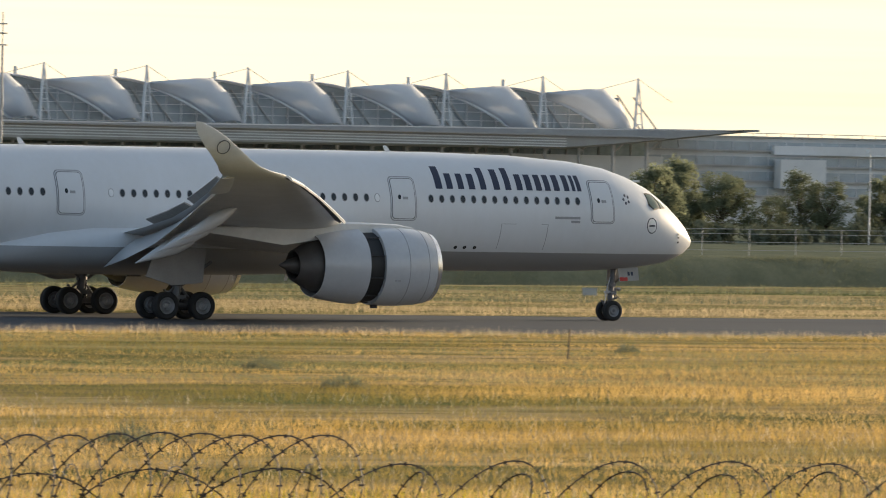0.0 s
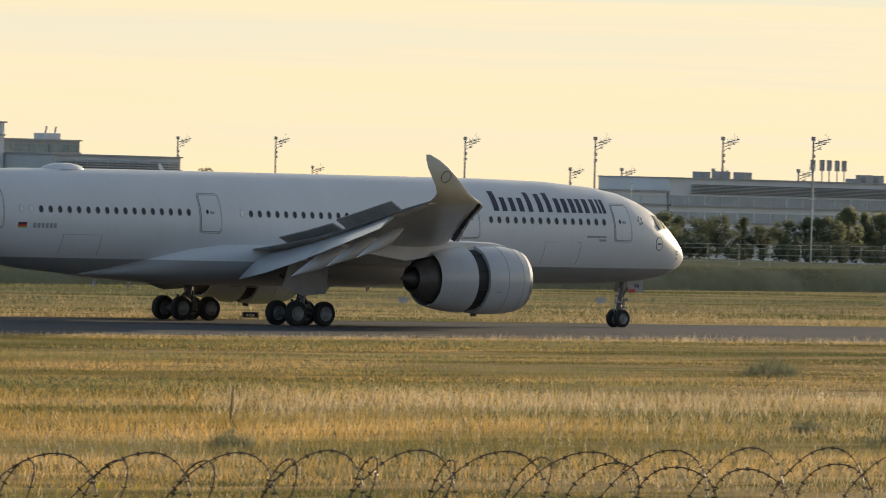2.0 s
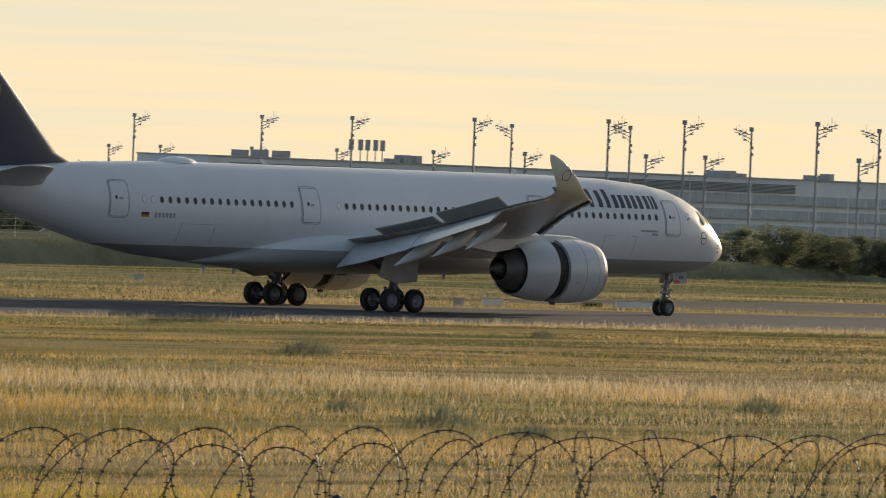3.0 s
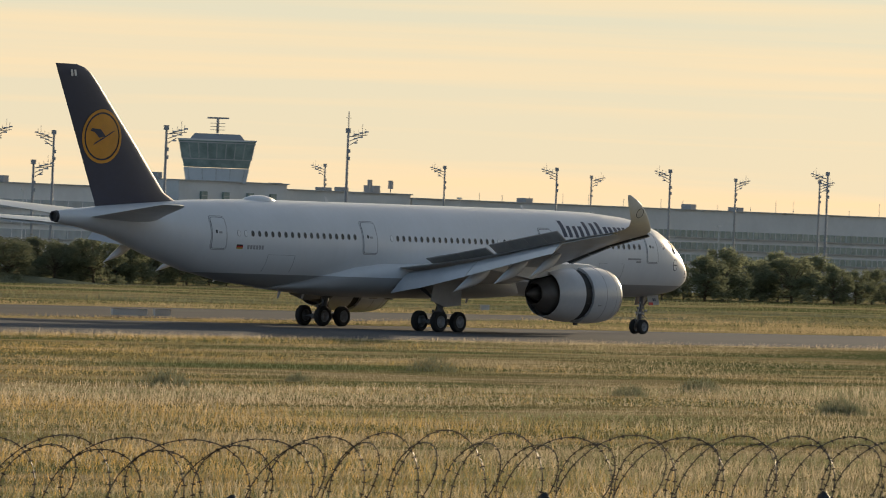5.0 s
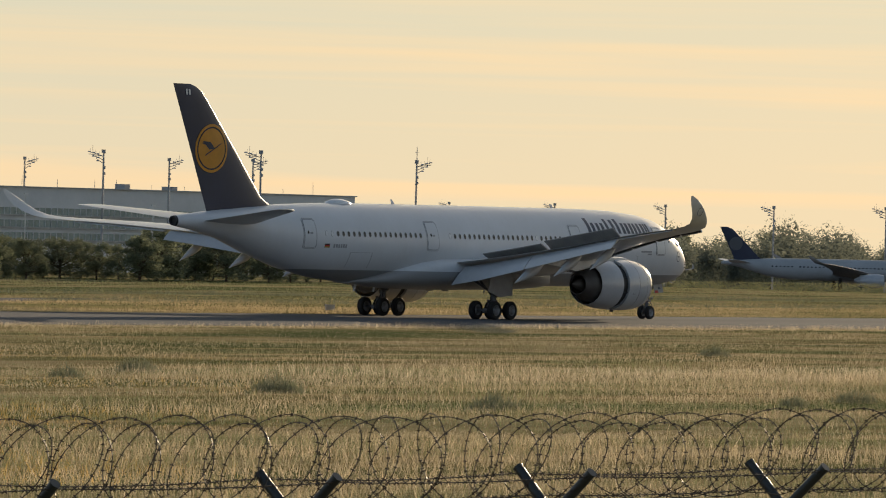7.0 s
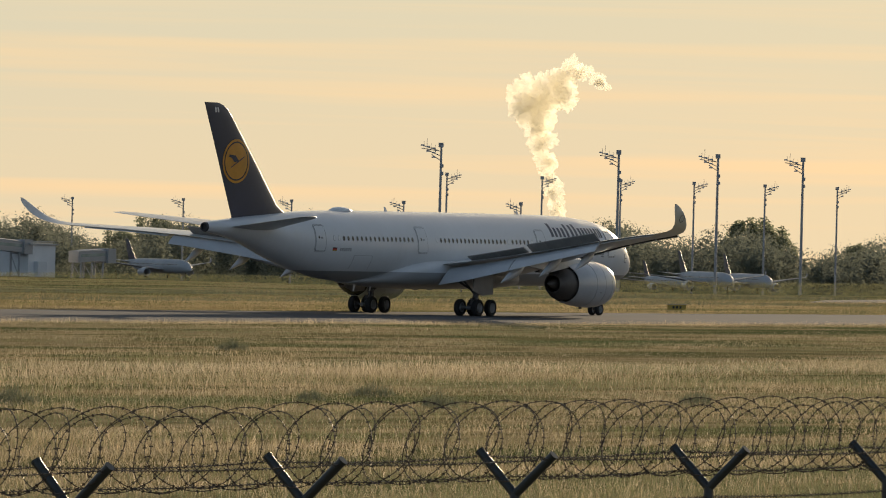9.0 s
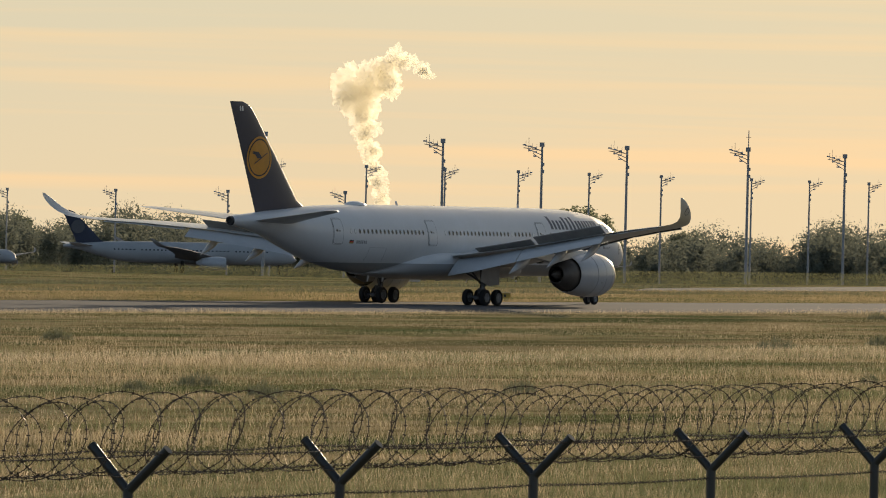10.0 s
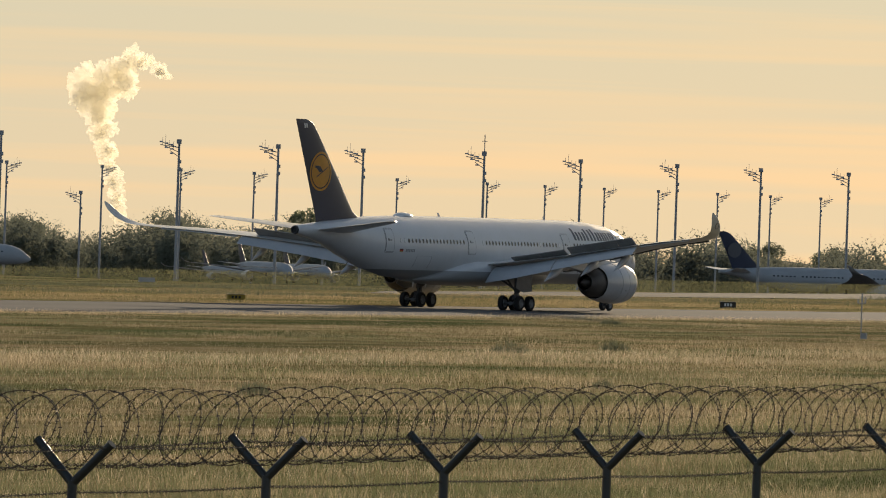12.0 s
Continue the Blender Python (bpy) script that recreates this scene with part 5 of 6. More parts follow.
def build_tower():
    t = thing("control_tower", "flared greenish glass apron control tower with roof radar", "tower")
    t.matrix_basis = pose(1668, 1500, 0, 0, 0, -48)
    cx, cy = 0, 0
    def ring(w, d, z):
        return [(cx - w * 0.69, cy - d * 0.7, z), (cx + w * 0.69, cy - d * 0.7, z), (cx + w * 0.69, cy + d * 0.7, z), (cx - w * 0.69, cy + d * 0.7, z)]
    part("shaft", loft([ring(13.2, 9, 16.5), ring(14.4, 10, 21.0)]), GREYCLAD, t, "grey panelled shaft", smooth=False)
    part("glass_cab", loft([ring(14.3, 10.1, 21.2), ring(17.0, 12.5, 29.2)]), GREENGLASS, t, "flared glass cab", smooth=False)
    part("parapet", loft([ring(17.2, 12.7, 29.21), ring(17.4, 12.9, 29.7)]), CLAD, t, smooth=False)
    part("roof_hut", loft([ring(12.0, 9, 29.71), ring(10.0, 7.5, 31.4)]), MAST, t, smooth=False)
    for k in range(9):
        u = -1 + k / 4
        part("cab_mullion", rod((cx + u * 10.5, cy - 7.72, 23.6), (cx + u * 11.4, cy - 8.62, 28.4), 0.12, n=5), SLAB, t)
    for z, w, d in ((23.5, 15.1, 10.9), (28.5, 16.8, 12.35)):
        part("cab_ring", loft([ring(w, d, z), ring(w + 0.1, d + 0.1, z + 0.3)]), SLAB, t, smooth=False)
    for k in range(5):
        part("shaft_rib", rod((cx - 8 + k * 4, cy - 6.35, 16.6), (cx - 8.6 + k * 4.3, cy - 7.05, 20.9), 0.1, n=5), SLAB, t)
    for k in range(5):
        part("desk", box(cx - 8 + k * 3.6, cx - 6.2 + k * 3.6, cy - 5, cy - 4, 23.9, 25.2), MAST, t, smooth=False)
    part("radar_mast", rod((cx, cy, 31.6), (cx, cy, 36.0), 0.4, n=8), MAST, t)
    part("radar_bar", box(cx - 3.3, cx + 3.3, cy - 0.3, cy + 0.3, 36.0, 36.5), MAST, t, smooth=False)
    for z in (32.6, 33.6, 34.6):
        part("mast_rail", box(cx - 2.2, cx + 2.2, cy - 1.5, cy + 1.5, z, z + 0.12), MAST, t, smooth=False)


build_tower()


# ---- apron floodlight masts ----
def flood_mast(height, arm, antenna):
    m = thing("floodlight_mast", "tall grey apron floodlight mast with a bracket of lamps", "light mast", group="apron floodlights")
    part("pole", rod((0, 0, -6), (0, 0, height), 0.42, 0.26, 10), MAST, m)
    part("head", box(-0.62, 0.52, -0.5, 0.5, height - 1.05, height + 0.003), MAST, m, smooth=False)
    for k in range(3):
        z = height - 0.9 - k * 1.0
        ln = 4.4 - k * 1.1
        part("bracket", rod((0.3 * arm, 0, z - 1.0), (ln * arm, 0, z + 0.25), 0.10, n=5), MAST, m)
        for j in range(3 - k):
            x = (1.7 + j * 1.25) * arm
            part("lamp", box(x - 0.42, x + 0.42, -0.35, 0.35, z - 0.55 + j * 0.32, z - 0.22 + j * 0.32), STEEL, m, smooth=False)
    part("bracket_tie", rod((0.3 * arm, 0, height - 1.9), (4.4 * arm, 0, height - 1.35), 0.09, n=5), MAST, m)
    part("bracket_tie", rod((3.2 * arm, 0, height - 2.2), (3.2 * arm, 0, height + 1.1), 0.06, n=4), MAST, m)
    for x in (1.3, 2.3, 3.9):
        part("bracket_tie", rod((x * arm, 0, height - 2.9 + x * 0.4), (x * arm, 0, height - 0.9 + x * 0.3), 0.06, n=4), MAST, m)
    for k in range(2):
        part("junction_box", box(-0.1, 0.6, -0.4, 0.4, height - 5.6 - k * 1.7, height - 4.8 - k * 1.7), MAST, m, smooth=False)
    if antenna:
        part("antenna", rod((0, 0, height + 0.01), (0, 0, height + 4.0), 0.12, n=5), MAST, m)
        part("antenna_bar", rod((-0.6, 0, height + 2.4), (0.6, 0, height + 2.4), 0.08, n=4), MAST, m)
    return m


MASTS = {k: flood_mast(36.0, a, n) for k, (a, n) in {"right": (1, 0), "left": (-1, 0), "right_tall": (1, 1), "left_tall": (-1, 1)}.items()}
USED = set()


def set_masts(azimuths, start, first, slope, arm, tip):
    for az in azimuths:
        elev = first + slope * (az - start)
        r = min(3600.0, max(500.0, (tip - EYE[2]) / math.tan(radians(elev))))
        p = polar(az, r)
        top = EYE[2] + r * math.tan(radians(elev))
        s = 1.0
        m = pose(p.x, p.y, top - 36.0 * s, 0, 0, -az)
        if arm in USED:
            copy_thing(MASTS[arm], m)
        else:
            USED.add(arm)
            MASTS[arm].matrix_basis = m


set_masts((37.75, 38.51, 39.98, 40.99, 41.98, 42.68, 43.63, 44.67, 45.26, 46.29, 47.64), 37.75, 0.403, 0.0261, "right", 26)
set_masts((43.92, 44.84, 45.78, 46.77), 43.92, 0.518, 0.0249, "left", 26)
set_masts((38.8, 40.8, 41.2, 41.91, 42.57, 43.32, 44.03, 44.97, 45.43, 46.62), 38.8, 0.205, 0.0192, "right", 18)
set_masts((48.88, 49.81, 50.68, 51.56, 52.78), 48.88, 0.409, 0.0215, "left", 25)
set_masts((50.95, 52.07, 52.72), 50.95, 0.396, 0.017, "right", 25)
set_masts((49.05,), 49.05, 0.690, 0.0, "right_tall", 28)
set_masts((53.99,), 53.99, 0.448, 0.0, "right_tall", 25)
set_masts((54.25, 55.07, 55.93, 56.77, 57.64, 58.55), 54.25, 0.132, 0.0135, "left", 15)
set_masts((57.92, 59.30, 60.07, 60.73, 62.42, 63.17, 63.82, 64.5), 57.92, 0.636, -0.0160, "left", 26)
set_masts((61.67,), 61.67, 0.60, 0.0, "left_tall", 26)
set_masts((57.97, 58.71, 59.32, 59.89, 60.44, 61.0, 61.7, 62.15, 62.61, 63.03, 63.49, 63.9, 64.29), 57.97, 0.405, -0.0118, "right", 24)


# ---- trees ----
def tree_meshes(seed, slim, point):
    """A trunk with limbs, and a loose crown of many small leaf tufts in uneven lobes; one metre high."""
    rng = random.Random(seed)
    wood = rod((0, 0, 0), (0.01, 0, 0.62), 0.022, 0.008, 7)
    lobes = [(Vector((0, 0, 0.26)), 0.22 * slim), (Vector((0.02, 0.01, 0.48)), 0.20 * slim), (Vector((-0.01, 0.01, 0.70)), 0.15 * slim), (Vector((0.01, 0, 0.88)), 0.09 * slim)]
    for k in range(40):
        a, h = rng.uniform(0, 6.28), rng.uniform(0.10, 0.93)
        reach = slim * (0.33 * max(0.0, 1 - ((h - 0.34) / 0.64) ** 2) ** point) * rng.uniform(0.7, 1.05)
        c = Vector((math.cos(a) * reach, math.sin(a) * reach, h))
        rod((0, 0, 0.08 + h * 0.4), tuple(c), 0.008, 0.002, 4, bm=wood)
        lobes.append((c, rng.uniform(0.06, 0.13) * (0.6 + 0.4 * slim)))
    crown = bmesh.new()
    for c, r in lobes:
        for k in range(int(175 * r / 0.12)):
            d = Vector((rng.gauss(0, 1), rng.gauss(0, 1), rng.gauss(0, 0.9))).normalized() * r * rng.random() ** 0.4 * rng.uniform(0.8, 1.25)
            p = c + d
            p.z = max(p.z, 0.02)
            u = Vector((rng.gauss(0, 1), rng.gauss(0, 1), rng.gauss(0, 1))).normalized()
            w = u.orthogonal().normalized()
            q = rng.uniform(0.013, 0.031)
            crown.faces.new([crown.verts.new(e) for e in (p - u * q, p + w * q * 0.8, p + u * q)])
    return mesh_from("trunk", wood, BARK), mesh_from("crown", crown, LEAF, False)


TREES = [tree_meshes(i, w, e) for i, (w, e) in enumerate(((1.0, 0.5), (1.15, 0.45), (0.9, 0.7), (0.72, 0.9), (0.62, 0.8)))]


def tree(az, top, y, base, kind, label, wide=1.2):
    r = y / math.cos(radians(az))
    p = polar(az, r)
    h = max(1.2, EYE[2] + r * math.tan(radians(top)) - base)
    t = thing("tree", label, "tree", pose(p.x, p.y, base, 0, 0, az * 77), group="trees along the airfield road")
    t.scale = (h * wide, h * wide, h * 1.04)
    part("trunk", TREES[kind][0], BARK, t)
    part("crown", TREES[kind][1], LEAF, t)


DENSE = "rounded green broadleaf tree on the bank behind the runway"
SLIM = "pointed slim green tree on the bank behind the runway"
BUSHY = "bushy green tree behind the airfield fence"
# bearing and height angle of the treetops on the bank
for k, (az, top) in enumerate(((31.58, 0.07), (31.78, 0.12), (32.10, 0.04), (32.48, -0.14), (32.71, 0.05), (32.92, -0.02), (33.22, -0.12), (33.40, 0.04), (33.62, 0.0), (33.85, -0.06), (34.12, 0.03), (34.34, 0.0), (35.66, -0.07), (35.84, -0.01), (36.02, -0.06),
                               (36.40, -0.02), (36.62, 0.04), (36.80, 0.02), (37.02, 0.05), (37.26, 0.05), (37.50, 0.08), (37.80, 0.03), (37.98, 0.15), (38.28, -0.02), (38.46, 0.03), (38.62, 0.0), (38.86, -0.02))):
    tree(az, top, 556 + (k * 7) % 11, 1.95, (0, 2, 1, 0, 2)[k % 5], DENSE, (1.15, 1.05, 1.1)[k % 3])


def belt(az0, az1, step, tops, y0, kinds, base, label, wide, seed):
    """A continuous row of trees whose tops follow a rough line of bearings and height angles."""
    rng = random.Random(seed)
    az, n = az0, 0
    while az < az1:
        top = float(np.interp(az, [p[0] for p in tops], [p[1] for p in tops])) + rng.uniform(-0.06, 0.03)
        tree(az, top, y0 + rng.uniform(-9, 9), base, kinds[n % len(kinds)], label, wide * rng.uniform(0.85, 1.2))
        az += step * rng.uniform(0.7, 1.3)
        n += 1


belt(39.9, 41.4, 0.15, ((39.9, 0.06), (40.6, 0.09), (41.0, 0.03), (41.4, -0.15)), 562, (3, 4, 2), 1.95, SLIM, 1.1, 61)
belt(41.5, 42.9, 0.17, ((41.5, -0.12), (42.0, -0.05), (42.5, -0.16), (42.9, -0.06)), 562, (0, 3, 1), 1.95, DENSE, 1.15, 62)
belt(42.95, 45.05, 0.15, ((42.9, 0.0), (43.6, -0.01), (44.05, -0.06), (44.8, 0.0), (45.1, -0.06)), 564, (3, 4, 2, 4), 1.95, SLIM, 1.1, 63)
belt(45.72, 50.3, 0.135, ((45.7, -0.21), (46.3, -0.20), (47.2, -0.25), (48.2, -0.28), (49.4, -0.28), (50.3, -0.24)), 508, (0, 2, 1), -0.1, BUSHY, 1.45, 64)
belt(50.3, 54.15, 0.14, ((50.3, -0.28), (50.9, -0.2), (51.6, -0.22), (52.2, -0.15), (53.0, -0.24), (54.2, -0.30)), 500, (0, 1, 2), -0.1, BUSHY, 1.5, 65)

# far woods and the ridge on the horizon
def woods(name, az0, az1, r0, r1, count, height, seed, label, base, tufts, leaf, mat, row=False):
    rng = np.random.default_rng(seed)
    az = np.radians(np.sort(rng.uniform(az0, az1, count)))
    r = rng.uniform(r0, r1, count)
    h = height * (0.62 + 0.5 * rng.random(count)) * (1 + 0.14 * np.sin(az * 330) + 0.1 * np.sin(az * 121 + 1))
    cx, cy = (r * np.tan(az), r) if row else (r * np.sin(az), r * np.cos(az))
    d = rng.normal(0, 1, (count, tufts, 3))
    d /= np.linalg.norm(d, axis=2, keepdims=True)
    far = rng.random((count, tufts, 1)) ** 0.5
    d *= far
    c = np.stack([cx, cy, base + h * 0.52], 1)[:, None, :] + d * np.stack([h * 0.36, h * 0.36, h * 0.52], 1)[:, None, :]
    u = rng.normal(0, 1, (count, tufts, 3))
    w = rng.normal(0, 1, (count, tufts, 3))
    s = (h * leaf)[:, None, None] * (2.6 - 2.1 * far ** 2)
    v = np.stack([c - u * s, c + w * s, c + u * s], 2).reshape(-1, 3)
    n = count * tufts
    me = bpy.data.meshes.new(name)
    me.vertices.add(n * 3)
    me.vertices.foreach_set("co", v.ravel())
    me.loops.add(n * 3)
    me.loops.foreach_set("vertex_index", np.arange(n * 3, dtype=np.int32))
    me.polygons.add(n)
    me.polygons.foreach_set("loop_start", np.arange(0, n * 3, 3, dtype=np.int32))
    me.update(calc_edges=True)
    me.materials.append(mat)
    return tagged(new(name, me), label, "woods", kind="stuff")


woods("far_woods", 54.4, 68.5, 2900, 3250, 820, 24.5, 21, "far belt of dark green woodland behind the apron", -19.0, 620, 0.0130, WOODLEAF)
SHRUB = material("shrub_leaves", (0.17, 0.18, 0.125), 0.8, second=(0.13, 0.14, 0.095), scale=0.5, translucent=0.15, random_tint=0.15, island=True, gloss=0.0)
woods("shrubs", 24.0, 46.6, 536, 550, 560, 2.3, 24, "low dark shrubs below the trees on the bank", 1.7, 130, 0.05, SHRUB, True)
for az, top in ((60.36, 0.13), (60.50, 0.06), (55.70, 0.03), (55.42, -0.09), (56.0, -0.03), (56.4, -0.10), (56.75, -0.02), (58.1, -0.01), (57.85, -0.08), (61.2, -0.05), (63.9, -0.02), (64.4, -0.05)):
    r = 3300.0
    p = polar(az, r)
    h = EYE[2] + r * math.tan(radians(top)) + 20
    t = thing("tree", "large dark green tree standing over the far woods", "tree", pose(p.x, p.y, -20, 0, 0, az * 31), group="tall trees over the far woods")
    t.scale = (h * 1.0, h * 1.0, h)
    part("trunk", TREES[1][0], BARK, t)
    part("crown", TREES[1][1], LEAF, t)
rings = []
for k in range(60):
    az = 20 + k
    top = -13.0 + 4 * math.sin(k * 0.9) + 3 * math.sin(k * 2.3 + 1)
    rings.append([tuple(polar(az, 4650, -40)), tuple(polar(az, 4650, top - 3)), tuple(polar(az, 4700, top)), tuple(polar(az, 4800, -40))])
solid("distant_ridge", loft(rings), LEAF, "low wooded ridge on the horizon", "ridge", kind="structure")


# ---- parked airliners ----
def parked_airliner(at, size, label):
    p = thing("parked_airliner", label, "airplane", at, group="aircraft parked on the apron")
    p.scale = (size, size, size)
    rings = []
    for s, top, bottom, half in HULL:
        c, r = (top + bottom) / 2, (top - bottom) / 2
        rings.append([(-s, half * math.cos(a), c + r * math.sin(a)) for a in (2 * math.pi * i / 24 for i in range(24))])
    part("fuselage", loft(rings), HAZED_WHITE, p, "white fuselage greyed to stand for haze and backlight")
    rings = []
    for z, le, te in ((7.6, 54.0, 63.0), (8.8, 56.3, 63.5), (12.3, 59.65, 65.12), (16.5, 63.85, 67.1), (17.05, 65.3, 67.36)):
        rings.append([(-(le + u), h * 1.1, z) for u, h in foil(te - le, 0.09)])
    part("fin", loft(rings), NAVY, p, "dark blue fin")
    for side in (-1, 1):
        part("fin_badge", turned([(0.0, 0.02), (0.0, 1.9), (0.03, 1.9)], 24, "y"), NAVY_PALE, p, at=pose(-62.8, 0.36 * side, 12.4))
        # wings in the darkened panel grey, to take down their sunlit tops
        part("wing", side_loft(surface(WINGROWS, 5), side), PANEL_GREY, p)
        part("tailplane", side_loft(surface([(1.0, 58.2, 6.2, 7.05, 0.11, 0, 0), (9.2, 64.4, 2.2, 7.95, 0.08, 0, 0)], 5), side), WING, p)
        part("engine", turned([(-22.2, 1.5), (-22.15, 1.7), (-23.6, 1.95), (-26.0, 1.9), (-29.0, 1.5), (-29.0, 1.2), (-30.5, 0.4)], 20, "x", (0, 10.5 * side, 2.86)), COWL, p)
        part("main_gear", rod((-33.6, 5.3 * side, 0.0), (-33.6, 5.3 * side, 3.4), 0.7, 0.4, 8), RUBBER, p)
        for k in range(40):
            s = 8.63 + k * 1.12
            if k % 12 != 9:
                part("cabin_window", patch(s, s + 0.5, 6.1, 6.45, side, 0.03, 1), PANE, p)
    part("nose_gear", rod((-4.9, 0, 0), (-4.9, 0, 2.8), 0.4, 0.25, 8), RUBBER, p)
    return p


# white paint greyed: far haze and the backlit side are put into the colour
HAZED_WHITE = material("hazed_backlit_white", (0.42, 0.43, 0.44), 0.6, scale=0.2, second=(0.36, 0.37, 0.38))
NAVY_PALE = material("badge_blue", (0.10, 0.10, 0.11), 0.5)


def park(az, r, size, turn, drop, label):
    q = polar(az, r)
    parked_airliner(pose(q.x, q.y, drop, 0, 0, turn), size, label)


park(58.18, 2200, 1.05, -48, -10.5, "white airliner with dark tail parked on the far apron")
park(56.00, 2000, 0.62, -120, -9.0, "small white airliner with dark tail on the far apron")
park(60.20, 2000, 0.65, -130, -9.0, "small white airliner among others at far stands")
park(60.50, 2080, 0.65, -132, -9.7, "small white airliner at a far stand")
park(59.85, 2120, 0.52, -128, -10.1, "short white airliner at a far stand")
park(65.35, 2000, 1.06, -38, -9.0, "white long airliner parked before the woods")


# ---- steam plume of a far power station ----
def build_plume():
    t = thing("steam_plume", "white steam plume rising from a far cooling tower, lit from behind", "plume")
    rng = random.Random(8)
    R = 4300.0
    px = R * math.pi / 180
    # bearing, height angle, half width of the drifting column, in degrees
    path = [(58.854, -0.061, 0.076), (58.841, 0.054, 0.080), (58.819, 0.167, 0.091), (58.796, 0.300, 0.095), (58.734, 0.470, 0.110), (58.702, 0.603, 0.118), (58.708, 0.718, 0.129), (58.657, 0.850, 0.190), (58.596, 0.972, 0.200), (58.708, 1.052, 0.200), (58.852, 1.027, 0.133), (58.876, 1.180, 0.149), (59.009, 1.213, 0.114), (59.125, 1.159, 0.086), (59.213, 1.085, 0.048)]

    def veil(az, el, deep, r, seed, name, mat):
        """A thin crumpled sheet of steam, through which the low sun shines."""
        across = Vector((math.cos(radians(az)), -math.sin(radians(az)), 0))
        along = Vector((math.sin(radians(az)), math.cos(radians(az)), 0))
        c = polar(az, R + deep, EYE[2] + R * math.tan(radians(el)))
        rings = []
        for j in range(1, 7):
            ring = []
            for q in range(48):
                f = 2 * math.pi * q / 48
                edge = 1 + 0.55 * noise.fractal(Vector((math.cos(f) * 1.5 + seed * 3.1, math.sin(f) * 1.5 + seed * 5.7, 0)), 0.75, 2.0, 6)
                m = r * edge * j / 6
                out = r * 0.14 * noise.fractal(Vector((m * math.cos(f) / r * 2 + seed, m * math.sin(f) / r * 2, seed)), 1.0, 2.0, 4)
                ring.append(tuple(across * (m * math.cos(f)) + Vector((0, 0, m * math.sin(f))) + along * out))
            rings.append(ring)
        bm = loft(rings, cap=False)
        bm.verts.ensure_lookup_table()
        bm.faces.new(bm.verts[:48])
        part(name, bm, mat, t, at=pose(c.x, c.y, c.z))

    count = 0
    for a, b in zip(path, path[1:]):
        for h in (0.0, 0.33, 0.67):
            az, el, rad = (p + (q - p) * h for p, q in zip(a, b))
            for k in range(4):
                f, d = rng.uniform(0, 6.28), rad * 0.60 * rng.random() ** 0.5
                count += 1
                veil(az + d * math.cos(f), el + d * math.sin(f), rng.uniform(-1, 1) * rad * px, rad * rng.uniform(0.27, 0.50) * px, count, "steam_veil", STEAM)


build_plume()


# ---- runway furniture ----
def runway_sign(x, y, w, h, mat, label, turn=0):
    s = thing("runway_sign", label, "sign", pose(x, y, 0, 0, 0, turn), group="signs beside the runway")
    part("panel", box(-w / 2, w / 2, -0.12, 0.12, 0.09, 0.09 + h), mat, s, smooth=False)
    part("frame", box(-w / 2 - 0.05, w / 2 + 0.05, -0.15, 0.15, 0.093 + h, 0.13 + h), MAST, s, smooth=False)
    for dx in (-w * 0.35, w * 0.35):
        part("leg", rod((dx, 0, -0.1), (dx, 0, 0.09), 0.05, n=6), MAST, s)
    return s


for x, y, w, h, mat, label in ((240, 398, 0.9, 0.45, SLAB, "small grey box beside the taxiway"), (271.0, 342.6, 0.95, 0.3, BLACK, "low black runway distance sign with pale marks"), (329, 346, 0.7, 0.45, SLAB, "small grey runway lamp box"),
                              (333, 347, 1.4, 0.45, CLAD, "white sign seen from behind"), (345, 350, 1.5, 0.3, GOLD, "low black and yellow guidance sign"), (350, 350.5, 3.4, 0.4, CLAD, "long white sign seen from behind"),
                              (326, 395, 0.7, 0.35, SLAB, "small grey box beside the taxiway"), (352, 404, 0.7, 0.4, SLAB, "small grey box beside the taxiway"), (385, 354, 2.8, 0.45, CLAD, "long white sign seen from behind"), (389, 354.5, 1.3, 0.45, CLAD, "white sign seen from behind"),
                              (489, 408, 0.8, 0.4, SLAB, "small grey box beside the taxiway"), (473, 352, 0.8, 0.4, SLAB, "small grey box beside the runway"), (738, 442, 2.4, 0.5, SLAB, "grey box in the far grass"), (606, 353, 2.2, 0.5, GOLD, "yellow and black runway sign"), (705, 350, 2.2, 0.6, BLACK, "dark runway sign seen from behind")):
    post = runway_sign(x, y, w, h, mat, label, -18)
    if mat in (BLACK, GOLD):
        for k in range(3):
            part("mark", box(-w * 0.3 + k * w * 0.2, -w * 0.18 + k * w * 0.2, -0.135, -0.121, 0.09 + h * 0.25, 0.09 + h * 0.75), CLAD if mat is BLACK else BLACK, post, smooth=False)
s = thing("obstruction_light", "slim wind and light mast in the grass", "mast", pose(521, 247, 0))
part("pole", rod((0, 0, 0), (0, 0, 3.4), 0.05, n=8), MAST, s)
part("crossbar", rod((-0.7, 0, 2.8), (0.6, 0, 2.8), 0.04, n=6), MAST, s)
for x, z in ((-0.7, 3.1), (0.6, 3.3), (0.0, 3.6)):
    part("lamp", rod((x, 0, 2.8), (x, 0, z), 0.07, n=6), STEEL, s)
part("base_box", box(0.35, 0.75, -0.2, 0.2, 0, 0.5), MAST, s, smooth=False)
for x, y in ((148, 188), (157, 262)):
    st = thing("marker_stake", "thin dark wooden stake in the meadow", "stake", pose(x, y, 0))
    part("stake", rod((0, 0, 0), (0.08, 0, 1.25), 0.04, 0.03, 6), BARK, st)
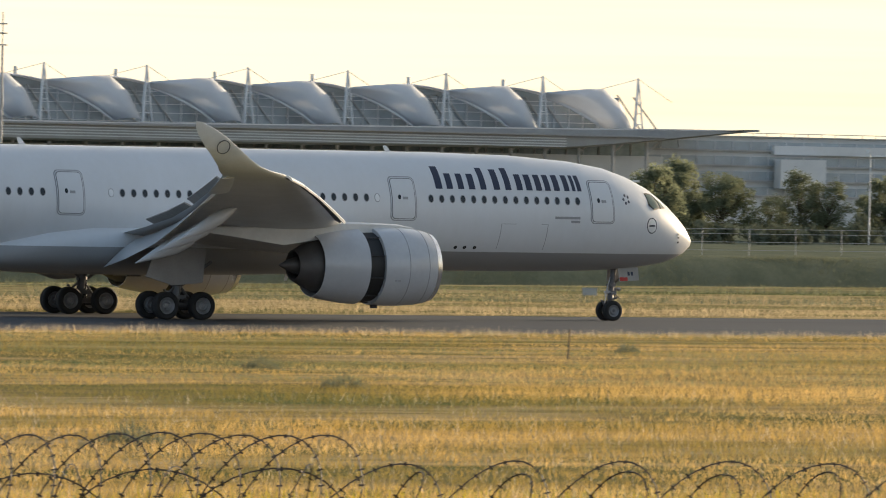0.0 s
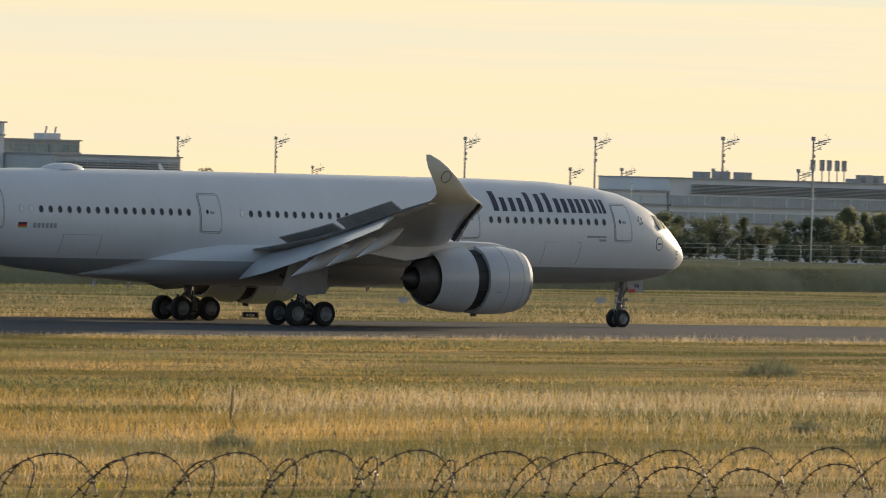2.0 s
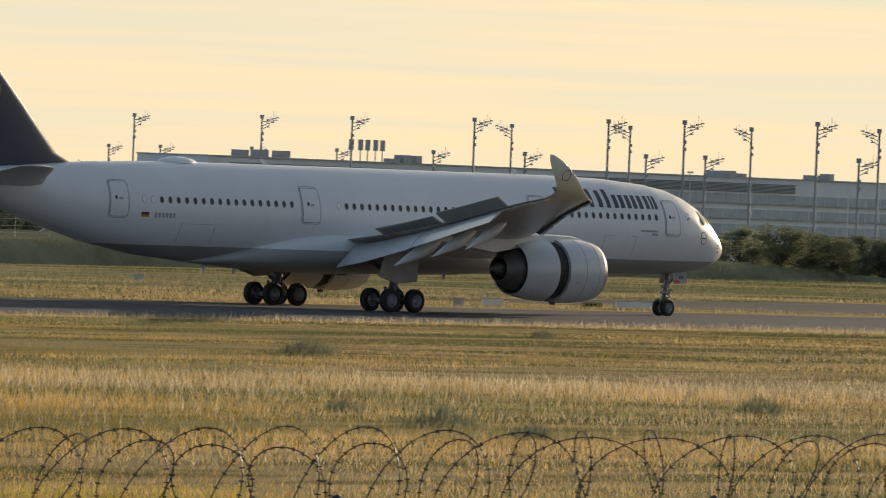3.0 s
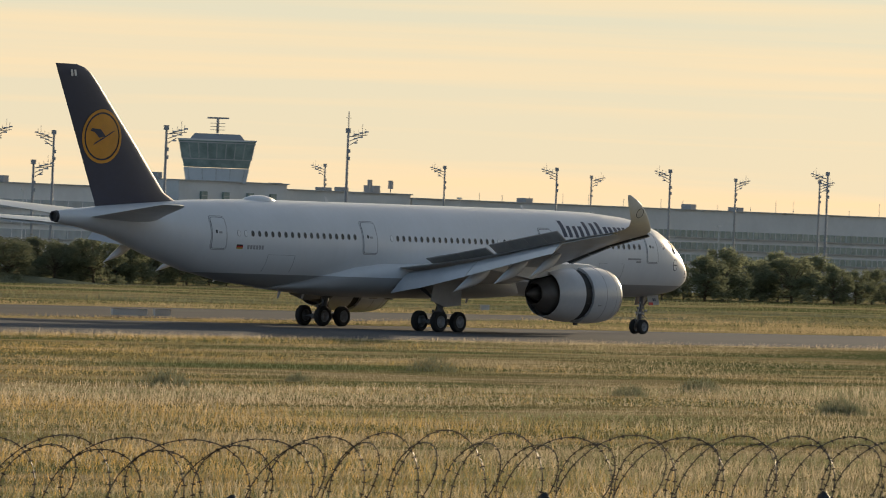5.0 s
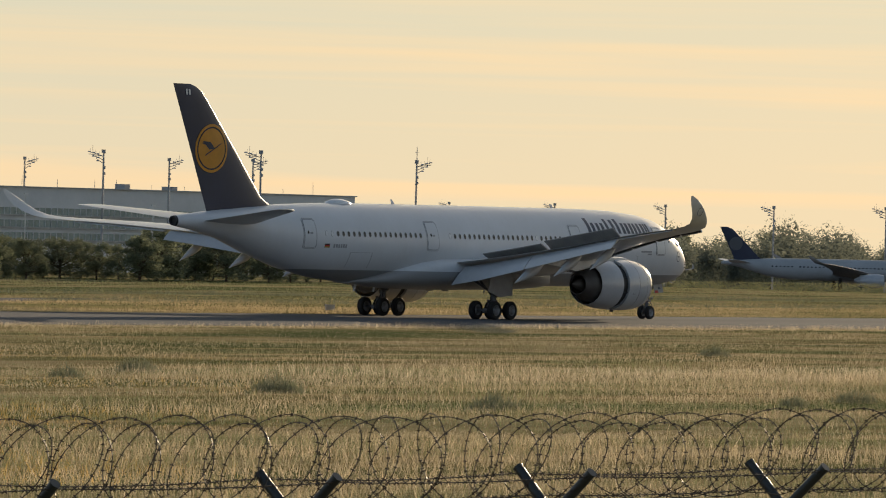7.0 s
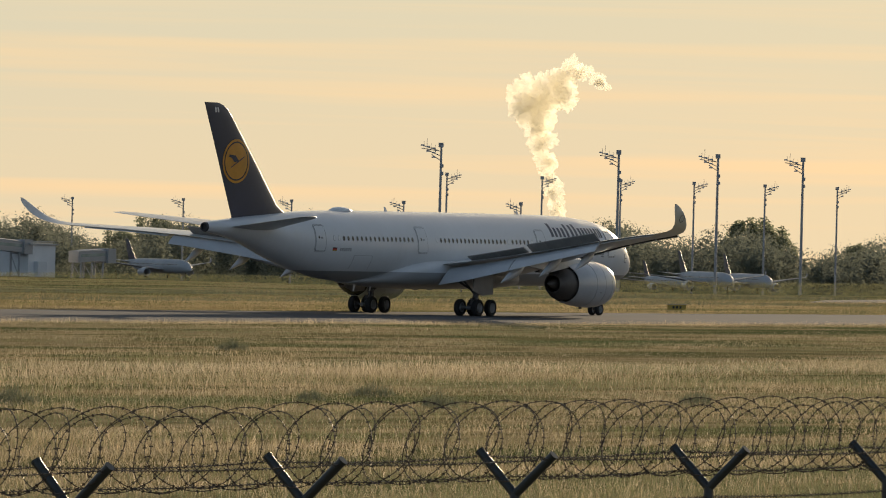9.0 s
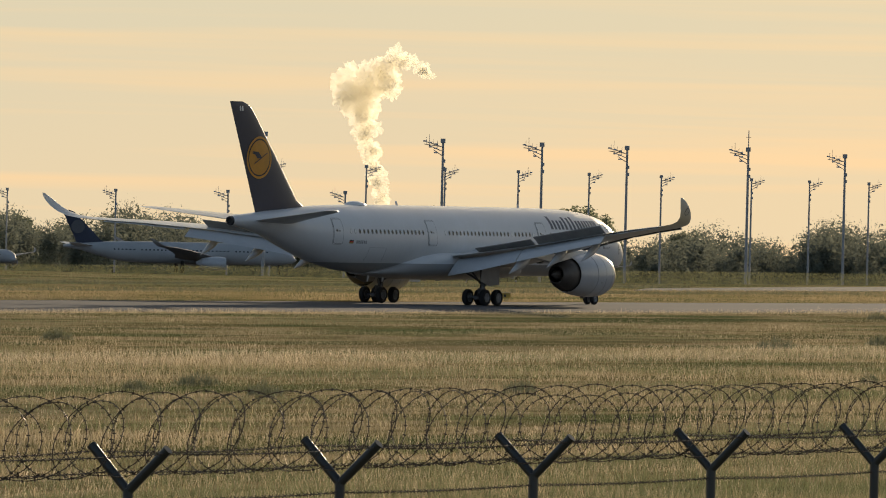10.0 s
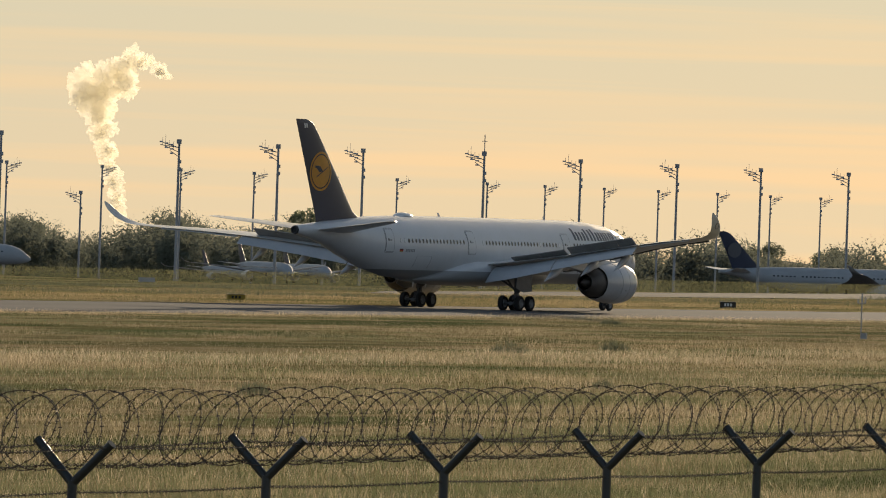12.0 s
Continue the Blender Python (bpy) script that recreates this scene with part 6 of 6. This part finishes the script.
# airfield inner fence on the bank
fence2 = thing("airfield_fence", "thin grey mesh fence with lamp posts along the bank", "fence")
for k in range(70):
    x = 200 + k * 4.7
    part("post", rod((x, bank_y(x) + 12, 1.9), (x, bank_y(x) + 12, 4.0), 0.03, n=5), MAST, fence2)
for z in (2.4, 3.0, 3.6, 3.95):
    part("rail", rod((200, bank_y(200) + 12, z), (524, bank_y(524) + 12, z), 0.025, n=4), MAST, fence2)
for k in range(16):
    lp = thing("street_lamp", "slim grey street lamp among the trees", "street lamp", pose(330 + k * 24, 540, 1.95), group="street lamps by the airfield road")
    part("pole", rod((0, 0, 0), (0, 0, 5.2 + (k * 3 % 4)), 0.07, 0.05, 6), CLAD, lp)
    part("lantern", box(-0.3, 0.3, -0.15, 0.15, 5.2 + (k * 3 % 4) + 0.002, 5.4 + (k * 3 % 4)), CLAD, lp, smooth=False)
for x0, w in ((377.6, 2.5), (382.3, 3.0)):
    foot = bank_y(x0)
    solid("bank_panel", plate(((x0, foot - 0.25, 0.35), (x0 + w, foot - 0.05, 0.35), (x0 + w - 1.1, foot + 1.35, 1.85), (x0 - 1.1, foot + 1.15, 1.85)), 0.06), WING, "flat pale panel lying on the grass bank", "panel", "pale panels on the bank", smooth=False)


# ---- perimeter fence below the mound ----
def build_fence():
    Y, Z = 30.0, 5.55
    f = thing("perimeter_fence", "dark steel perimeter fence with Y-shaped post heads and barbed wire", "fence")
    xs = [49.07 + 3.02 * k for k in range(-13, 10)]
    post = mesh_from("post", rod((0, 0, 2.8 - Z), (0, 0, 0.0), 0.04, n=12), FENCE)
    arms = []
    for s in (-1, 1):
        a = Vector((0, 0.0, -0.02))
        b = Vector((0, 0.325 * s, 0.30))
        bm = rod(tuple(a), tuple(b), 0.036, n=12)
        rod(tuple(b), tuple(b + (b - a).normalized() * 0.012), 0.040, n=12, bm=bm)
        arms.append(mesh_from("arm", bm, FENCE))
    rng = random.Random(2)
    for x in xs:
        p = part("post", post, FENCE, f, at=pose(x, Y, Z, rng.uniform(-1, 1), rng.uniform(-1.2, 1.2), rng.uniform(-4, 4)))
        for a in arms:
            part("arm", a, FENCE, p)
    def strand(y, z, sag, seed):
        bm = bmesh.new()
        r = random.Random(seed)
        pts = []
        n = 6
        for x0, x1 in zip(xs, xs[1:]):
            for i in range(n):
                u = i / n
                pts.append((x0 + (x1 - x0) * u, y + r.uniform(-0.004, 0.004), z - sag * 4 * u * (1 - u)))
        for a, b in zip(pts, pts[1:]):
            rod(a, b, 0.0045, n=3, bm=bm)
            d = Vector(b) - Vector(a)
            k = 0.0
            while k < 1:
                c = Vector(a) + d * k
                for q in ((0.0, 0.02, 0.014), (0.004, -0.02, 0.014)):
                    rod(tuple(c - Vector(q)), tuple(c + Vector(q)), 0.004, n=3, bm=bm)
                k += 0.2
        part("barbed_strand", bm, WIRE, f, "taut barbed wire strand")
    strand(Y - 0.31, Z + 0.27, 0.02, 1)
    strand(Y + 0.31, Z + 0.27, 0.03, 2)
    strand(Y + 0.16, Z + 0.12, 0.02, 3)
    strand(Y, Z - 0.09, 0.015, 4)
    bm = bmesh.new()
    v, faces = [], []
    x = xs[0]
    while x < xs[-1]:
        v += [(x, Y, 2.9), (x + 0.005, Y, 2.9), (x + 0.005, Y, Z - 0.62), (x, Y, Z - 0.62)]
        n = len(v)
        faces.append((n - 4, n - 3, n - 2, n - 1))
        x += 0.05
    for z in np.arange(3.0, Z - 0.62, 0.2):
        v += [(xs[0], Y - 0.006, z), (xs[-1], Y - 0.006, z), (xs[-1], Y - 0.006, z + 0.006), (xs[0], Y - 0.006, z + 0.006)]
        n = len(v)
        faces.append((n - 4, n - 3, n - 2, n - 1))
    me = bpy.data.meshes.new("mesh_panel")
    me.from_pydata(v, [], faces)
    me.materials.append(FENCE)
    bm.free()
    m = tagged(part("mesh_panel", me, FENCE, f, "fine welded mesh infill"), kind="stuff")
    s = m.modifiers.new("thick", "SOLIDIFY")
    s.thickness = 0.005


build_fence()


def coil(name, x0, x1, pitch, radius, hand, seed, centre_z, label, squash=1.0):
    """A barbed concertina coil: a loose helix with barbs along the wire."""
    rng = random.Random(seed)
    pts, turns, n = [], (x1 - x0) / pitch, 26
    total = int(turns * n)
    for i in range(total):
        a = hand * 2 * math.pi * i / n
        x = x0 + (x1 - x0) * i / total
        slow = noise.noise(Vector((x * 0.35, seed, 0)))
        wob = noise.noise(Vector((x * 1.3, seed + 7, 0)))
        r = radius * (1 + 0.10 * slow + 0.08 * wob)
        lean = 0.16 * math.sin(a * 1.0 + slow * 3)
        pts.append(Vector((x + lean + 0.05 * wob, 30.0 + r * math.cos(a) * 1.1, centre_z + 0.05 * slow + r * math.sin(a) * squash)))
    whole = thing(name, label, "barbed wire")
    v, f = [], []

    def length_of_wire():
        me = bpy.data.meshes.new("wire_loop")
        me.from_pydata([tuple(p) for p in v], [], f)
        me.materials.append(WIRE)
        part("wire_loop", me, WIRE, whole)
        v.clear()
        f.clear()

    for n, (a, b) in enumerate(zip(pts, pts[1:])):
        if n and n % 400 == 0:
            length_of_wire()
        d = (b - a).normalized()
        u = d.orthogonal().normalized() * 0.0042
        w = d.cross(u).normalized() * 0.0042
        k = len(v)
        v += [a + u, a - u * 0.5 + w * 0.87, a - u * 0.5 - w * 0.87, b + u, b - u * 0.5 + w * 0.87, b - u * 0.5 - w * 0.87]
        f += [(k, k + 1, k + 4, k + 3), (k + 1, k + 2, k + 5, k + 4), (k + 2, k, k + 3, k + 5)]
        c = (a + b) / 2
        q = (u * 3.6 + d * rng.uniform(-0.006, 0.006), w * 3.6)
        for e in q:
            k = len(v)
            s = d * 0.0045
            v += [c - e - s, c - e + s, c + e + s, c + e - s]
            f.append((k, k + 1, k + 2, k + 3))
    length_of_wire()
    return whole


coil("barbed_wire_coil", 9.0, 76.0, 0.60, 0.31, 1, 3, 5.95, "loose coil of dark barbed wire lying on the fence heads")
coil("barbed_wire_coil", 9.2, 76.2, 0.57, 0.29, -1, 9, 5.93, "second loose coil of dark barbed wire wound the other way")
coil("barbed_wire_coil", 9.0, 16.7, 0.22, 0.34, 1, 15, 6.06, "bunched end of a barbed wire coil on the fence")


# ---- what moves ----
def motions():
    walk(AIRLINER, [(t, pose(nose, TRACK, 0)) for t, yaw, pitch, lean, nose in SHOT])
    # the reverser sleeves slide shut as the airliner slows
    for sleeve in SLEEVES:
        walk(sleeve, [(t, pose(x, 0, 0)) for t, x in ((0.0, 0.0), (6.0, 0.0), (6.7, 0.0), (7.2, 0.25), (7.8, 0.70), (8.2, 0.864), (9.0, 0.864), (12.0, 0.864))])
    times, noses = [r[0] for r in SHOT], [r[4] for r in SHOT]
    for hub, centre, r in WHEELS:
        rows, angle, last = [], 0.0, noses[0]
        for k in range(0, 361):
            t = k / 30
            x = float(np.interp(t, times, noses))
            angle += min(math.degrees((x - last) / r), 84.0)
            last = x
            rows.append((t, pose(*centre) @ pose(0, 0, 0, 0, angle, 0)))
        walk(hub, rows)


motions()
